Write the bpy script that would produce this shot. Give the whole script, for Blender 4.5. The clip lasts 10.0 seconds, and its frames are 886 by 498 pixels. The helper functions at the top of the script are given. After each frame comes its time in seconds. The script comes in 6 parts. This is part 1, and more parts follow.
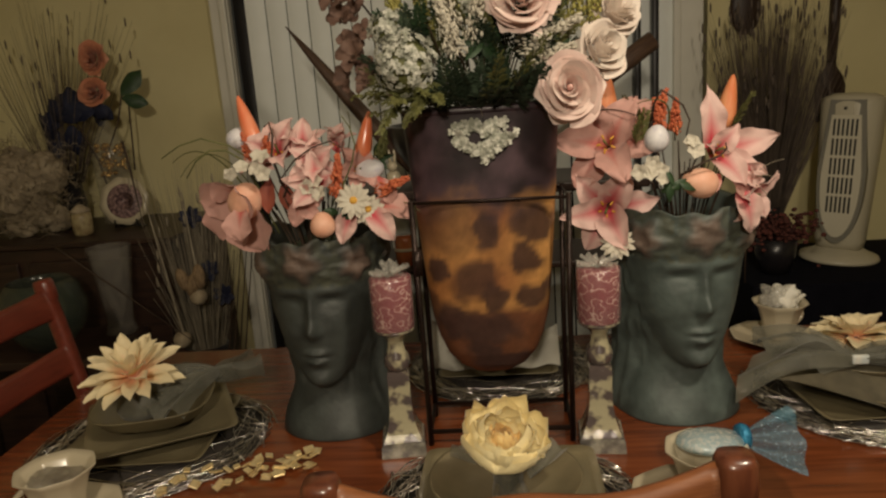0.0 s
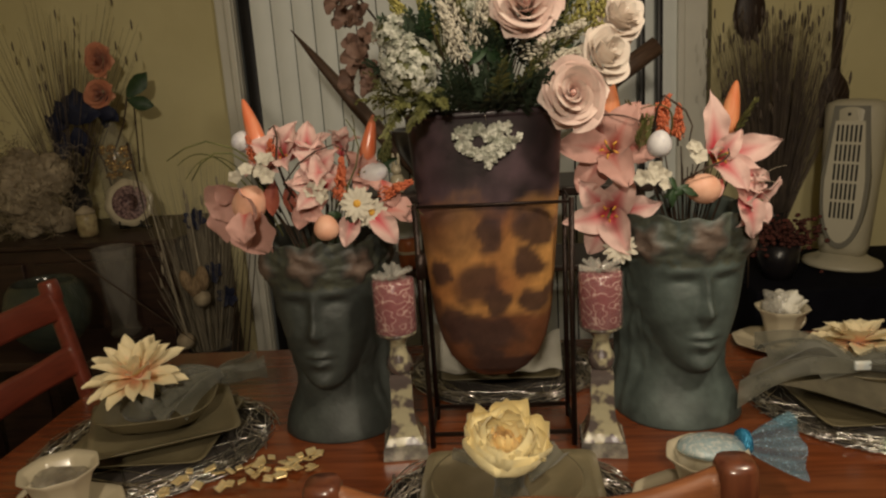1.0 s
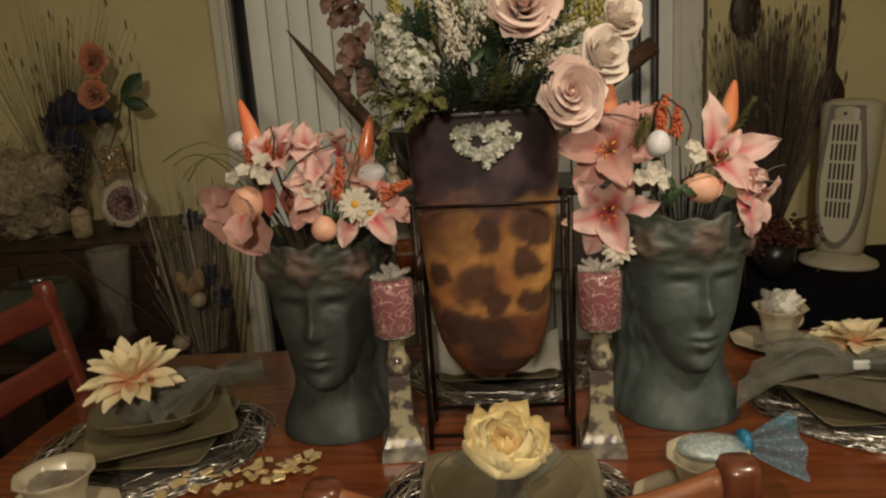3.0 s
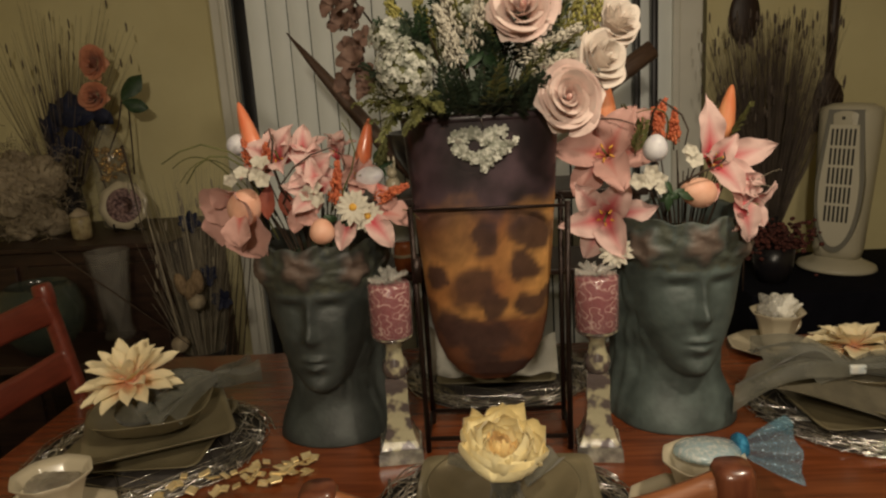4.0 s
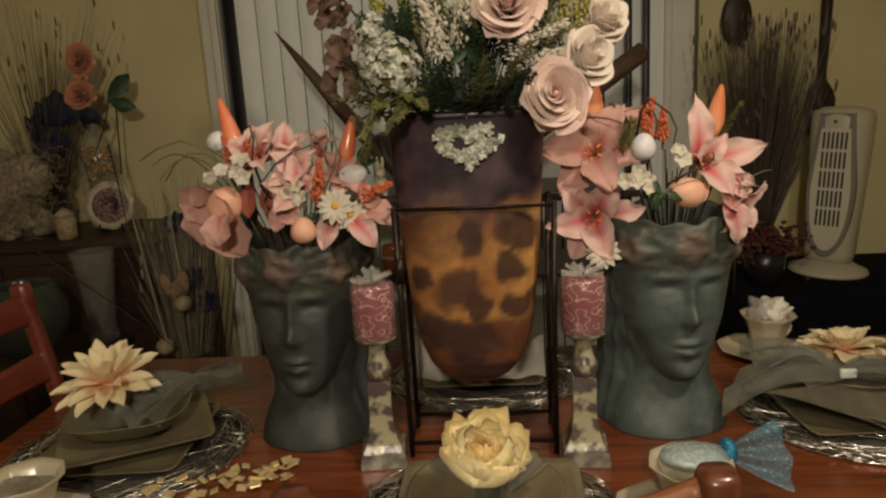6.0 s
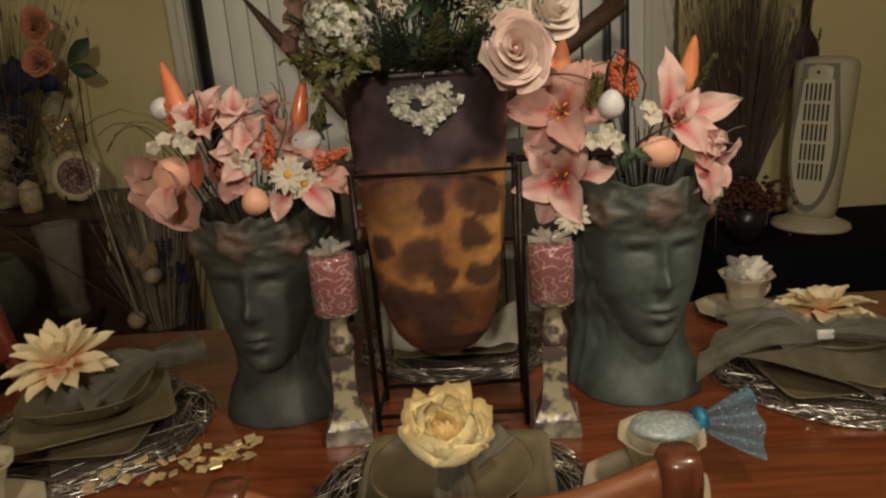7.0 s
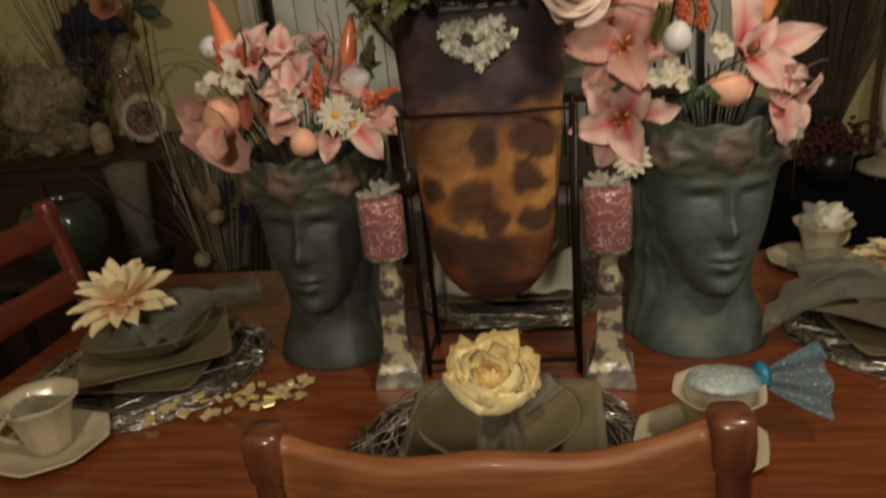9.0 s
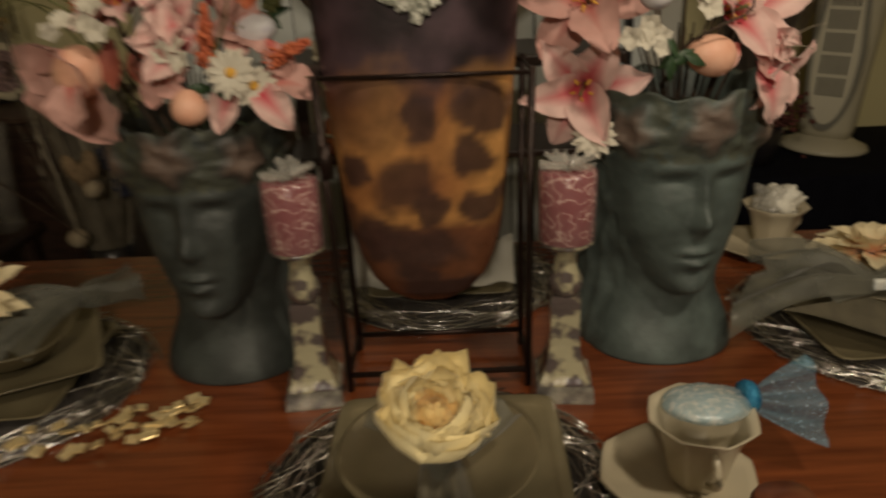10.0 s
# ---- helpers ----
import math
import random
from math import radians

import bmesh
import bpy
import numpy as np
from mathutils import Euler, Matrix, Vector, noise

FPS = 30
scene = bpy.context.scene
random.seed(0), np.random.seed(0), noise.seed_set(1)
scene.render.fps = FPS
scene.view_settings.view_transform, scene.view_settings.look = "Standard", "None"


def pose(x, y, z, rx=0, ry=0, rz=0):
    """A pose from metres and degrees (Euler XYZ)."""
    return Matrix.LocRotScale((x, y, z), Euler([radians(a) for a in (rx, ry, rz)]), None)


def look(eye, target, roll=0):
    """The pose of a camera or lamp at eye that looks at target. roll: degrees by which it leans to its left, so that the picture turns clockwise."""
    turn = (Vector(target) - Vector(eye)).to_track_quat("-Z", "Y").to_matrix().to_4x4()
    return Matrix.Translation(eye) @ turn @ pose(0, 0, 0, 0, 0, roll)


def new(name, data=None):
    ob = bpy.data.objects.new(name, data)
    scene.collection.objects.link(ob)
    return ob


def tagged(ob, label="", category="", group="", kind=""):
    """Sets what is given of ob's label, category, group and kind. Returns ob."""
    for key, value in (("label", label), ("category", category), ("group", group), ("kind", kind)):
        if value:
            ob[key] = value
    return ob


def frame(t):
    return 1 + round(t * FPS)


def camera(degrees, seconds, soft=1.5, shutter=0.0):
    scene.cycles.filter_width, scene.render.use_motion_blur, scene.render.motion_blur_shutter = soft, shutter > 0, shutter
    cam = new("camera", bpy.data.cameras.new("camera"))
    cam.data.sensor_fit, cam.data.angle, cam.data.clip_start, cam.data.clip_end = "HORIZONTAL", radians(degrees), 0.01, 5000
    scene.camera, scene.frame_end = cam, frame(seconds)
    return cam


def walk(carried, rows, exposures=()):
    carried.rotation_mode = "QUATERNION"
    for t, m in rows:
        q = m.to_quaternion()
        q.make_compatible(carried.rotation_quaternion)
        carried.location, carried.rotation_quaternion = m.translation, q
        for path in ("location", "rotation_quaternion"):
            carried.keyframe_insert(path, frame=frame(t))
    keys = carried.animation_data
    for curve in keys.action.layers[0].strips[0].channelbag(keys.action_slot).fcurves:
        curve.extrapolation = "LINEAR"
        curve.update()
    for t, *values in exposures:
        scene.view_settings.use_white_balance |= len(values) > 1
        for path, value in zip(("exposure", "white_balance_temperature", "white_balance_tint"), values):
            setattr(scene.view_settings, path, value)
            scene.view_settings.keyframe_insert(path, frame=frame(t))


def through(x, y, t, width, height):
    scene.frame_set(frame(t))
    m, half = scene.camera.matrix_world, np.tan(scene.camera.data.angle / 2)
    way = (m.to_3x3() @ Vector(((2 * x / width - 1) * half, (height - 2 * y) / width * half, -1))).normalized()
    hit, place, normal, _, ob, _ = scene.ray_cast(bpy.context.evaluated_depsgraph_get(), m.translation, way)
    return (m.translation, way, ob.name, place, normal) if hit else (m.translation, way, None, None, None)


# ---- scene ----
cam = camera(64.1, 10.0, soft=2.3, shutter=0.9)
METRES, EYE, TILT, LEAN, TURN = 0.5, 1.402, 0.0, 0.0, 4.4
ROWS = [
    (0.0, 0.0, 0.0, 0.0, -0.9, -12.97, 3.92),
    (0.5, -0.0011, -0.0044, 0.0004, -0.52, -12.87, 3.76),
    (1.0, 0.0013, -0.0094, 0.0034, -0.56, -12.69, 3.62),
    (1.5, -0.0024, -0.0063, 0.0035, -0.64, -12.71, 3.75),
    (2.0, -0.0104, 0.0083, 0.0, -1.02, -12.79, 3.51),
    (2.5, -0.0129, 0.0043, 0.0027, -0.76, -12.88, 3.79),
    (2.7, -0.0125, 0.004, 0.003, -1.02, -12.85, 3.75),
    (3.8, -0.001, -0.0038, 0.0064, -0.75, -12.42, 3.5),
    (4.0, -0.001, -0.0038, 0.0064, -0.93, -12.5, 3.5),
    (4.5, 0.0041, -0.0049, 0.0074, -0.9, -12.46, 3.52),
    (5.0, 0.0109, -0.0022, 0.0062, -1.05, -12.46, 3.54),
    (5.2, 0.0112, -0.0018, 0.006, -0.83, -12.44, 3.54),
    (6.5, 0.0523, 0.0518, -0.0091, 0.9, -13.78, 4.23),
    (7.0, 0.1308, 0.1505, -0.0251, -2.45, -15.49, 4.31),
    (7.5, 0.1118, 0.1785, -0.0368, 2.5, -16.45, 5.23),
    (8.0, 0.1584, 0.2284, -0.0744, 0.84, -18.45, 4.82),
    (8.5, 0.1796, 0.164, -0.0213, 1.64, -15.72, 4.94),
    (9.0, 0.1809, 0.2138, -0.0462, 2.89, -19.63, 5.31),
    (9.5, 0.1178, 0.4157, -0.0728, 1.13, -21.19, 4.8),
    (10.0, 0.1059, 0.6244, -0.1088, -4.1, -22.91, 2.61),
]
PATH = [(t, pose(0, 0, EYE, TILT, LEAN, TURN) @ pose(METRES * x, METRES * y, METRES * z, 90 + pitch, roll, yaw)) for t, x, y, z, yaw, pitch, roll in ROWS]
PATH.append((6.3, look((0.019, 0.027, 1.390), (-0.104, 1.978, 0.969), -3.1)))
walk(cam, sorted(PATH, key=lambda row: row[0]), exposures=((0.0, 0.0), (5.2, 0.0), (7.0, -0.08), (9.0, -0.15), (9.5, -0.2), (10.0, -0.36)))

# ---- light and exposure ----
world = bpy.data.worlds.new("night_room")
scene.world = world
world.use_nodes = True
world.node_tree.nodes["Background"].inputs[0].default_value = (0.9, 0.8, 0.6, 1)
world.node_tree.nodes["Background"].inputs[1].default_value = 0.02


def ceiling_lamp(name, eye, target, size, watts, colour, spread=180):
    data = bpy.data.lights.new(name, "AREA")
    data.shape, data.size, data.energy, data.color = "DISK", size, watts, colour
    data.spread = radians(spread)
    ob = new(name, data)
    ob.matrix_world = look(eye, target)
    return ob


ceiling_lamp("pendant_light", (0.66, 0.42, 2.12), (0.0, 1.25, 0.85), 0.14, 10.0, (1.0, 0.85, 0.64))
ceiling_lamp("ceiling_light", (-0.06, -0.95, 2.05), (-0.15, 2.0, 1.4), 0.16, 22.5, (1.0, 0.855, 0.65))


# ---- materials ----
def mat(name, c1, c2=None, rough=0.6, metal=0.0, scale=8.0, bump=0.0, bscale=60.0, coat=0.0, alpha=1.0, trans=0.0,
        lo=0.35, hi=0.65, sub=0.0, detail=4.0, stretch=(1, 1, 1), coords="Object", sheen=0.0):
    """A surface whose colour drifts between c1 and c2 by noise, with a fine relief."""
    m = bpy.data.materials.new(name)
    m.use_nodes = True
    nt = m.node_tree
    b = nt.nodes["Principled BSDF"]
    tc = nt.nodes.new("ShaderNodeTexCoord")
    mp = nt.nodes.new("ShaderNodeMapping")
    mp.inputs["Scale"].default_value = stretch
    nt.links.new(tc.outputs[coords], mp.inputs["Vector"])
    n = nt.nodes.new("ShaderNodeTexNoise")
    n.inputs["Scale"].default_value, n.inputs["Detail"].default_value = scale, detail
    nt.links.new(mp.outputs[0], n.inputs["Vector"])
    r = nt.nodes.new("ShaderNodeValToRGB")
    r.color_ramp.elements[0].position, r.color_ramp.elements[1].position = lo, hi
    c2 = c2 or tuple(v * 0.75 for v in c1)
    r.color_ramp.elements[0].color, r.color_ramp.elements[1].color = (*c1, 1), (*c2, 1)
    nt.links.new(n.outputs[0], r.inputs[0])
    nt.links.new(r.outputs[0], b.inputs["Base Color"])
    b.inputs["Roughness"].default_value, b.inputs["Metallic"].default_value = rough, metal
    b.inputs["Coat Weight"].default_value = coat
    b.inputs["Coat Roughness"].default_value = 0.15
    b.inputs["Alpha"].default_value = alpha
    b.inputs["Transmission Weight"].default_value = trans
    b.inputs["Sheen Weight"].default_value = sheen
    if sub:
        b.inputs["Subsurface Weight"].default_value = sub
        b.inputs["Subsurface Radius"].default_value = (0.01, 0.006, 0.004)
    if bump:
        n2 = nt.nodes.new("ShaderNodeTexNoise")
        n2.inputs["Scale"].default_value, n2.inputs["Detail"].default_value = bscale, 5
        nt.links.new(mp.outputs[0], n2.inputs["Vector"])
        bp = nt.nodes.new("ShaderNodeBump")
        bp.inputs["Strength"].default_value, bp.inputs["Distance"].default_value = bump, 0.004
        nt.links.new(n2.outputs[0], bp.inputs["Height"])
        nt.links.new(bp.outputs[0], b.inputs["Normal"])
    return m


def thin(m, share=0.16):
    """Lets light shine through thin cloth."""
    nt = m.node_tree
    b = nt.nodes["Principled BSDF"]
    out = [x for x in nt.nodes if x.type == "OUTPUT_MATERIAL"][0]
    t = nt.nodes.new("ShaderNodeBsdfTranslucent")
    nt.links.new(b.inputs["Base Color"].links[0].from_socket, t.inputs["Color"])
    mix = nt.nodes.new("ShaderNodeMixShader")
    mix.inputs[0].default_value = share
    nt.links.new(b.outputs[0], mix.inputs[1])
    nt.links.new(t.outputs[0], mix.inputs[2])
    nt.links.new(mix.outputs[0], out.inputs["Surface"])
    return m


def petal_mat(name, edge, throat, length, reach=0.75, rough=0.65, vein=0.5, through=0.16):
    """Cloth petal: the throat colour runs up the middle from the base and fades to the edge colour."""
    m = mat(name, edge, tuple(v * 0.9 for v in edge), rough, scale=30, bump=0.25, bscale=90, sheen=0.2)
    nt = m.node_tree
    b = nt.nodes["Principled BSDF"]
    ramp = [x for x in nt.nodes if x.type == "VALTORGB"][0]
    tc = [x for x in nt.nodes if x.type == "TEX_COORD"][0]
    sp = nt.nodes.new("ShaderNodeSeparateXYZ")
    nt.links.new(tc.outputs["Object"], sp.inputs[0])

    def op(kind, a, bb):
        x = nt.nodes.new("ShaderNodeMath")
        x.operation = kind
        for i, v in enumerate((a, bb)):
            if isinstance(v, (int, float)):
                x.inputs[i].default_value = v
            elif v is not None:
                nt.links.new(v, x.inputs[i])
        return x.outputs[0]

    along = op("DIVIDE", sp.outputs["Y"], length * reach)
    side = op("DIVIDE", op("ABSOLUTE", sp.outputs["X"], None), length * vein * 0.45)
    f = op("SUBTRACT", 1.0, op("ADD", along, side))
    f = op("MULTIPLY", op("MAXIMUM", f, 0.0), 1.5)
    f = op("MINIMUM", f, 1.0)
    mix = nt.nodes.new("ShaderNodeMix")
    mix.data_type = "RGBA"
    nt.links.new(f, mix.inputs[0])
    nt.links.new(ramp.outputs[0], mix.inputs[6])
    mix.inputs[7].default_value = (*throat, 1)
    nt.links.new(mix.outputs[2], b.inputs["Base Color"])
    return thin(m, through)


def attr_mat(name, rough, coat=0.0, bump=0.0):
    """Glaze whose colour is laid on the surface as a pattern of blotches."""
    m = mat(name, (1, 1, 1), (0.8, 0.8, 0.8), rough, scale=40, coat=coat, bump=bump, bscale=120)
    nt = m.node_tree
    a = nt.nodes.new("ShaderNodeAttribute")
    a.attribute_name = "glaze"
    mix = nt.nodes.new("ShaderNodeMix")
    mix.data_type, mix.blend_type = "RGBA", "MULTIPLY"
    mix.inputs[0].default_value = 1.0
    ramp = [x for x in nt.nodes if x.type == "VALTORGB"][0]
    nt.links.new(a.outputs["Color"], mix.inputs[6])
    nt.links.new(ramp.outputs[0], mix.inputs[7])
    nt.links.new(mix.outputs[2], nt.nodes["Principled BSDF"].inputs["Base Color"])
    return m


WALL = mat("painted_wall", (0.67, 0.60, 0.34), (0.60, 0.53, 0.29), 0.8, scale=3, bump=0.15, bscale=140)
WHITE = mat("white_trim", (0.72, 0.70, 0.62), (0.64, 0.62, 0.54), 0.5, scale=5)
BLIND = mat("blind_vinyl", (0.88, 0.91, 0.88), (0.82, 0.85, 0.82), 0.55, scale=4, bump=0.1, bscale=200)
BLACK = mat("black_metal", (0.012, 0.011, 0.012), (0.02, 0.018, 0.018), 0.4, metal=0.4)
IRON = mat("bronzed_iron", (0.022, 0.014, 0.012), (0.035, 0.02, 0.015), 0.38, metal=0.6, scale=60, bump=0.2, bscale=300)
GLASSDARK = mat("night_glass", (0.01, 0.01, 0.012), (0.012, 0.012, 0.014), 0.08)
CEIL = mat("ceiling_paint", (0.7, 0.66, 0.55), (0.64, 0.6, 0.5), 0.9, scale=3)
FLOOR = mat("brown_carpet", (0.05, 0.035, 0.025), (0.03, 0.02, 0.016), 0.95, scale=30, bump=0.5, bscale=300)
TABLEWOOD = mat("cherry_table", (0.245, 0.066, 0.020), (0.10, 0.023, 0.008), 0.27, scale=9, lo=0.3, hi=0.75, bump=0.08,
                bscale=40, coat=0.5, stretch=(0.6, 7, 7), detail=9)
CHAIRWOOD = mat("orange_oak", (0.27, 0.098, 0.034), (0.15, 0.048, 0.017), 0.48, scale=14, coat=0.08, lo=0.3, hi=0.72, stretch=(0.7, 8, 8), detail=9, bump=0.14, bscale=50)
POSTWOOD = mat("dark_cherry_post", (0.15, 0.047, 0.021), (0.085, 0.024, 0.012), 0.32, scale=20, coat=0.5, stretch=(4, 4, 0.8), detail=7)
REDWOOD = mat("red_cherry", (0.20, 0.040, 0.022), (0.10, 0.020, 0.012), 0.38, scale=12, coat=0.25, lo=0.2, hi=0.85, stretch=(0.8, 6, 6), detail=7)
DARKWOOD = mat("dark_walnut", (0.045, 0.022, 0.014), (0.022, 0.011, 0.008), 0.45, scale=10, stretch=(1, 6, 6))
SPOONWOOD = mat("carved_dark_wood", (0.035, 0.016, 0.01), (0.02, 0.009, 0.006), 0.5, scale=25, stretch=(5, 5, 1))
CREAM = mat("cream_china", (0.55, 0.48, 0.345), (0.48, 0.42, 0.30), 0.3, scale=6, coat=0.4)
OLIVE = mat("olive_stoneware", (0.215, 0.180, 0.105), (0.15, 0.125, 0.072), 0.38, scale=10, coat=0.25, bump=0.05, bscale=50)
GREYNAP = mat("grey_organza", (0.21, 0.205, 0.16), (0.12, 0.12, 0.092), 0.42, scale=18, alpha=0.58, bump=0.3, bscale=400, sheen=0.4)
WHITENAP = mat("white_napkin", (0.80, 0.78, 0.70), (0.72, 0.69, 0.60), 0.7, scale=18, bump=0.3, bscale=300)
MATBASE = mat("black_mat_mesh", (0.035, 0.028, 0.022), (0.018, 0.014, 0.012), 0.6, scale=80, bump=0.4, bscale=400)
SILVER = mat("silver_wire", (0.85, 0.82, 0.78), (0.6, 0.56, 0.5), 0.2, metal=0.97, scale=40)
GOLD = mat("gold_foil", (0.98, 0.82, 0.48), (0.80, 0.60, 0.28), 0.30, metal=0.55, scale=60)
CANDLE = mat("rose_red_wax", (0.22, 0.032, 0.046), (0.22, 0.032, 0.046), 0.25, scale=72, coat=0.9, bump=0.15, bscale=70, detail=0.6)
ramp_ = [x for x in CANDLE.node_tree.nodes if x.type == "VALTORGB"][0].color_ramp
for at_, shade_ in ((0.462, (0.24, 0.036, 0.050, 1)), (0.482, (0.56, 0.34, 0.31, 1)), (0.510, (0.56, 0.34, 0.31, 1)), (0.530, (0.24, 0.036, 0.050, 1))):
    ramp_.elements.new(at_).color = shade_
CELLO = mat("cellophane", (0.70, 0.68, 0.62), (0.45, 0.43, 0.38), 0.12, scale=60, alpha=0.42, coat=1.0, bump=0.5, bscale=60)
MOSAIC = mat("cream_and_plum_glaze", (0.42, 0.38, 0.25), (0.10, 0.078, 0.074), 0.08, scale=34, lo=0.47, hi=0.56, coat=1.0, bump=0.8, bscale=55, detail=1.8)
CARROT = mat("glossy_carrot", (0.80, 0.17, 0.065), (0.85, 0.30, 0.16), 0.28, scale=14, coat=0.6, stretch=(6, 6, 1), bump=0.1, bscale=60)
CARROTMATTE = mat("matte_carrot", (0.66, 0.19, 0.07), (0.72, 0.30, 0.14), 0.6, scale=14, stretch=(6, 6, 1), bump=0.25, bscale=90)
PEACH = mat("peach_egg", (0.78, 0.40, 0.27), (0.84, 0.50, 0.36), 0.5, scale=30, bump=0.1, bscale=150)
WHITEEGG = mat("speckled_white_egg", (0.70, 0.68, 0.70), (0.52, 0.50, 0.58), 0.45, scale=70, lo=0.5, hi=0.72, bump=0.1, bscale=150)
CORAL = mat("coral_sprig", (0.62, 0.17, 0.07), (0.46, 0.10, 0.045), 0.6, scale=50)
LEAF = mat("silk_leaf", (0.038, 0.078, 0.032), (0.02, 0.045, 0.02), 0.5, scale=30, bump=0.3, bscale=80)
LEAFY = mat("olive_leaf", (0.17, 0.17, 0.055), (0.10, 0.11, 0.035), 0.6, scale=30)
LEAFDARK = mat("dark_fern", (0.03, 0.05, 0.025), (0.018, 0.03, 0.016), 0.7, scale=30)
TWIG = mat("brown_twig", (0.06, 0.035, 0.02), (0.035, 0.02, 0.012), 0.7, scale=60)
GRASS = mat("dry_grass", (0.15, 0.115, 0.085), (0.085, 0.065, 0.055), 0.8, scale=20)
PALEGRASS = mat("pale_straw", (0.30, 0.26, 0.19), (0.20, 0.17, 0.125), 0.8, scale=20)
WHITEFL = mat("white_silk", (0.70, 0.655, 0.55), (0.58, 0.53, 0.43), 0.7, scale=40, bump=0.2, bscale=120)
GREYFL = mat("frosted_white_silk", (0.64, 0.63, 0.55), (0.28, 0.29, 0.23), 0.7, scale=90, lo=0.4, hi=0.6)
YELLOWCORE = mat("yellow_stamens", (0.75, 0.42, 0.06), (0.6, 0.3, 0.04), 0.7, scale=90, bump=0.5, bscale=300)
YELLOWSPRAY = mat("gold_green_spray", (0.40, 0.35, 0.10), (0.24, 0.23, 0.06), 0.6, scale=60)
BROWNFL = mat("dusty_brown_silk", (0.26, 0.16, 0.12), (0.17, 0.095, 0.075), 0.7, scale=30, bump=0.2, bscale=120)
PINKPETAL = petal_mat("pink_lily_petal", (0.83, 0.57, 0.52), (0.58, 0.055, 0.08), 0.1, reach=0.95, vein=0.68)
SALMONPETAL = petal_mat("salmon_lily_petal", (0.66, 0.37, 0.32), (0.54, 0.12, 0.10), 0.1)
ROSEPETAL = petal_mat("blush_rose_petal", (0.87, 0.70, 0.63), (0.80, 0.54, 0.48), 0.06, reach=0.8)
CREAMROSE = petal_mat("cream_rose_petal", (0.87, 0.78, 0.69), (0.8, 0.64, 0.55), 0.06, reach=0.8)
PEACHROSE = petal_mat("peach_rose_petal", (0.70, 0.34, 0.21), (0.6, 0.2, 0.1), 0.05, reach=0.8)
LOTUSPETAL = petal_mat("cream_lotus_petal", (0.92, 0.80, 0.52), (0.93, 0.55, 0.30), 0.1, reach=0.62, vein=1.0, through=0.25)
PEONYPETAL = petal_mat("yellow_peony_petal", (1.0, 0.87, 0.50), (1.0, 0.70, 0.28), 0.07, reach=0.45, vein=1.2, through=0.14)
PEONYCORE = petal_mat("orange_peony_petal", (1.0, 0.75, 0.33), (1.0, 0.52, 0.15), 0.05, reach=0.6, vein=1.2, through=0.10)
MAROONPETAL = petal_mat("maroon_petal", (0.34, 0.085, 0.05), (0.20, 0.04, 0.03), 0.08)
FANBODY = mat("beige_plastic", (0.52, 0.48, 0.36), (0.47, 0.43, 0.32), 0.4, scale=4)
FANFACE = mat("light_plastic", (0.60, 0.56, 0.44), (0.56, 0.52, 0.40), 0.35, scale=4)
FANGREY = mat("grey_plastic", (0.22, 0.21, 0.17), (0.19, 0.18, 0.15), 0.4, scale=4)
SLOT = mat("dark_slot", (0.03, 0.028, 0.024), (0.02, 0.02, 0.017), 0.6)
CLOTHBLACK = mat("black_cloth", (0.006, 0.006, 0.010), (0.004, 0.004, 0.007), 0.9, scale=20, bump=0.3, bscale=300)
CLOTHBLACK.node_tree.nodes["Principled BSDF"].inputs["Specular IOR Level"].default_value = 0.1
NAVY = mat("navy_silk", (0.012, 0.016, 0.05), (0.008, 0.01, 0.025), 0.7, scale=30)
PAMPAS = mat("cream_pampas", (0.43, 0.355, 0.245), (0.27, 0.215, 0.145), 0.95, scale=25, bump=0.8, bscale=90)
BLUEFOIL = mat("blue_glitter_film", (0.44, 0.60, 0.66), (0.90, 0.92, 0.90), 0.14, metal=0.1, scale=150, lo=0.48, hi=0.66, alpha=0.46, coat=0.8, bump=0.8, bscale=200)
BLUETIE = mat("blue_tinsel", (0.02, 0.19, 0.42), (0.06, 0.33, 0.55), 0.25, metal=0.5, scale=200, bump=0.8, bscale=300)
CANDYWHITE = mat("white_sweets", (0.72, 0.70, 0.62), (0.55, 0.62, 0.64), 0.35, scale=50, bump=0.6, bscale=70, coat=0.5)
GLASSG = mat("green_glass", (0.06, 0.075, 0.055), (0.04, 0.05, 0.04), 0.12, scale=8, alpha=0.55, coat=1.0)
GLASSC = mat("clear_glass", (0.35, 0.33, 0.28), (0.22, 0.2, 0.18), 0.08, scale=30, alpha=0.25, coat=1.0, bump=0.4, bscale=40)
AMBER = mat("gold_beads", (0.9, 0.58, 0.16), (0.5, 0.28, 0.06), 0.15, metal=0.7, scale=90)
PLUMPRINT = mat("plum_print", (0.34, 0.22, 0.21), (0.07, 0.035, 0.042), 0.4, scale=75, lo=0.38, hi=0.60, detail=6)
JARORANGE = mat("orange_jar_glass", (0.42, 0.13, 0.045), (0.30, 0.08, 0.03), 0.15, scale=20, coat=0.8)
POTBLACK = mat("black_glazed_pot", (0.012, 0.011, 0.014), (0.02, 0.017, 0.018), 0.3, scale=10)
POD = mat("brown_pod", (0.11, 0.062, 0.038), (0.06, 0.032, 0.02), 0.6, scale=20, stretch=(8, 8, 1), bump=0.4, bscale=80)
DRIEDRED = mat("dried_red", (0.12, 0.03, 0.022), (0.06, 0.018, 0.014), 0.9, scale=30)
VASEGLAZE = attr_mat("mottled_amber_glaze", 0.42, coat=0.15, bump=0.06)


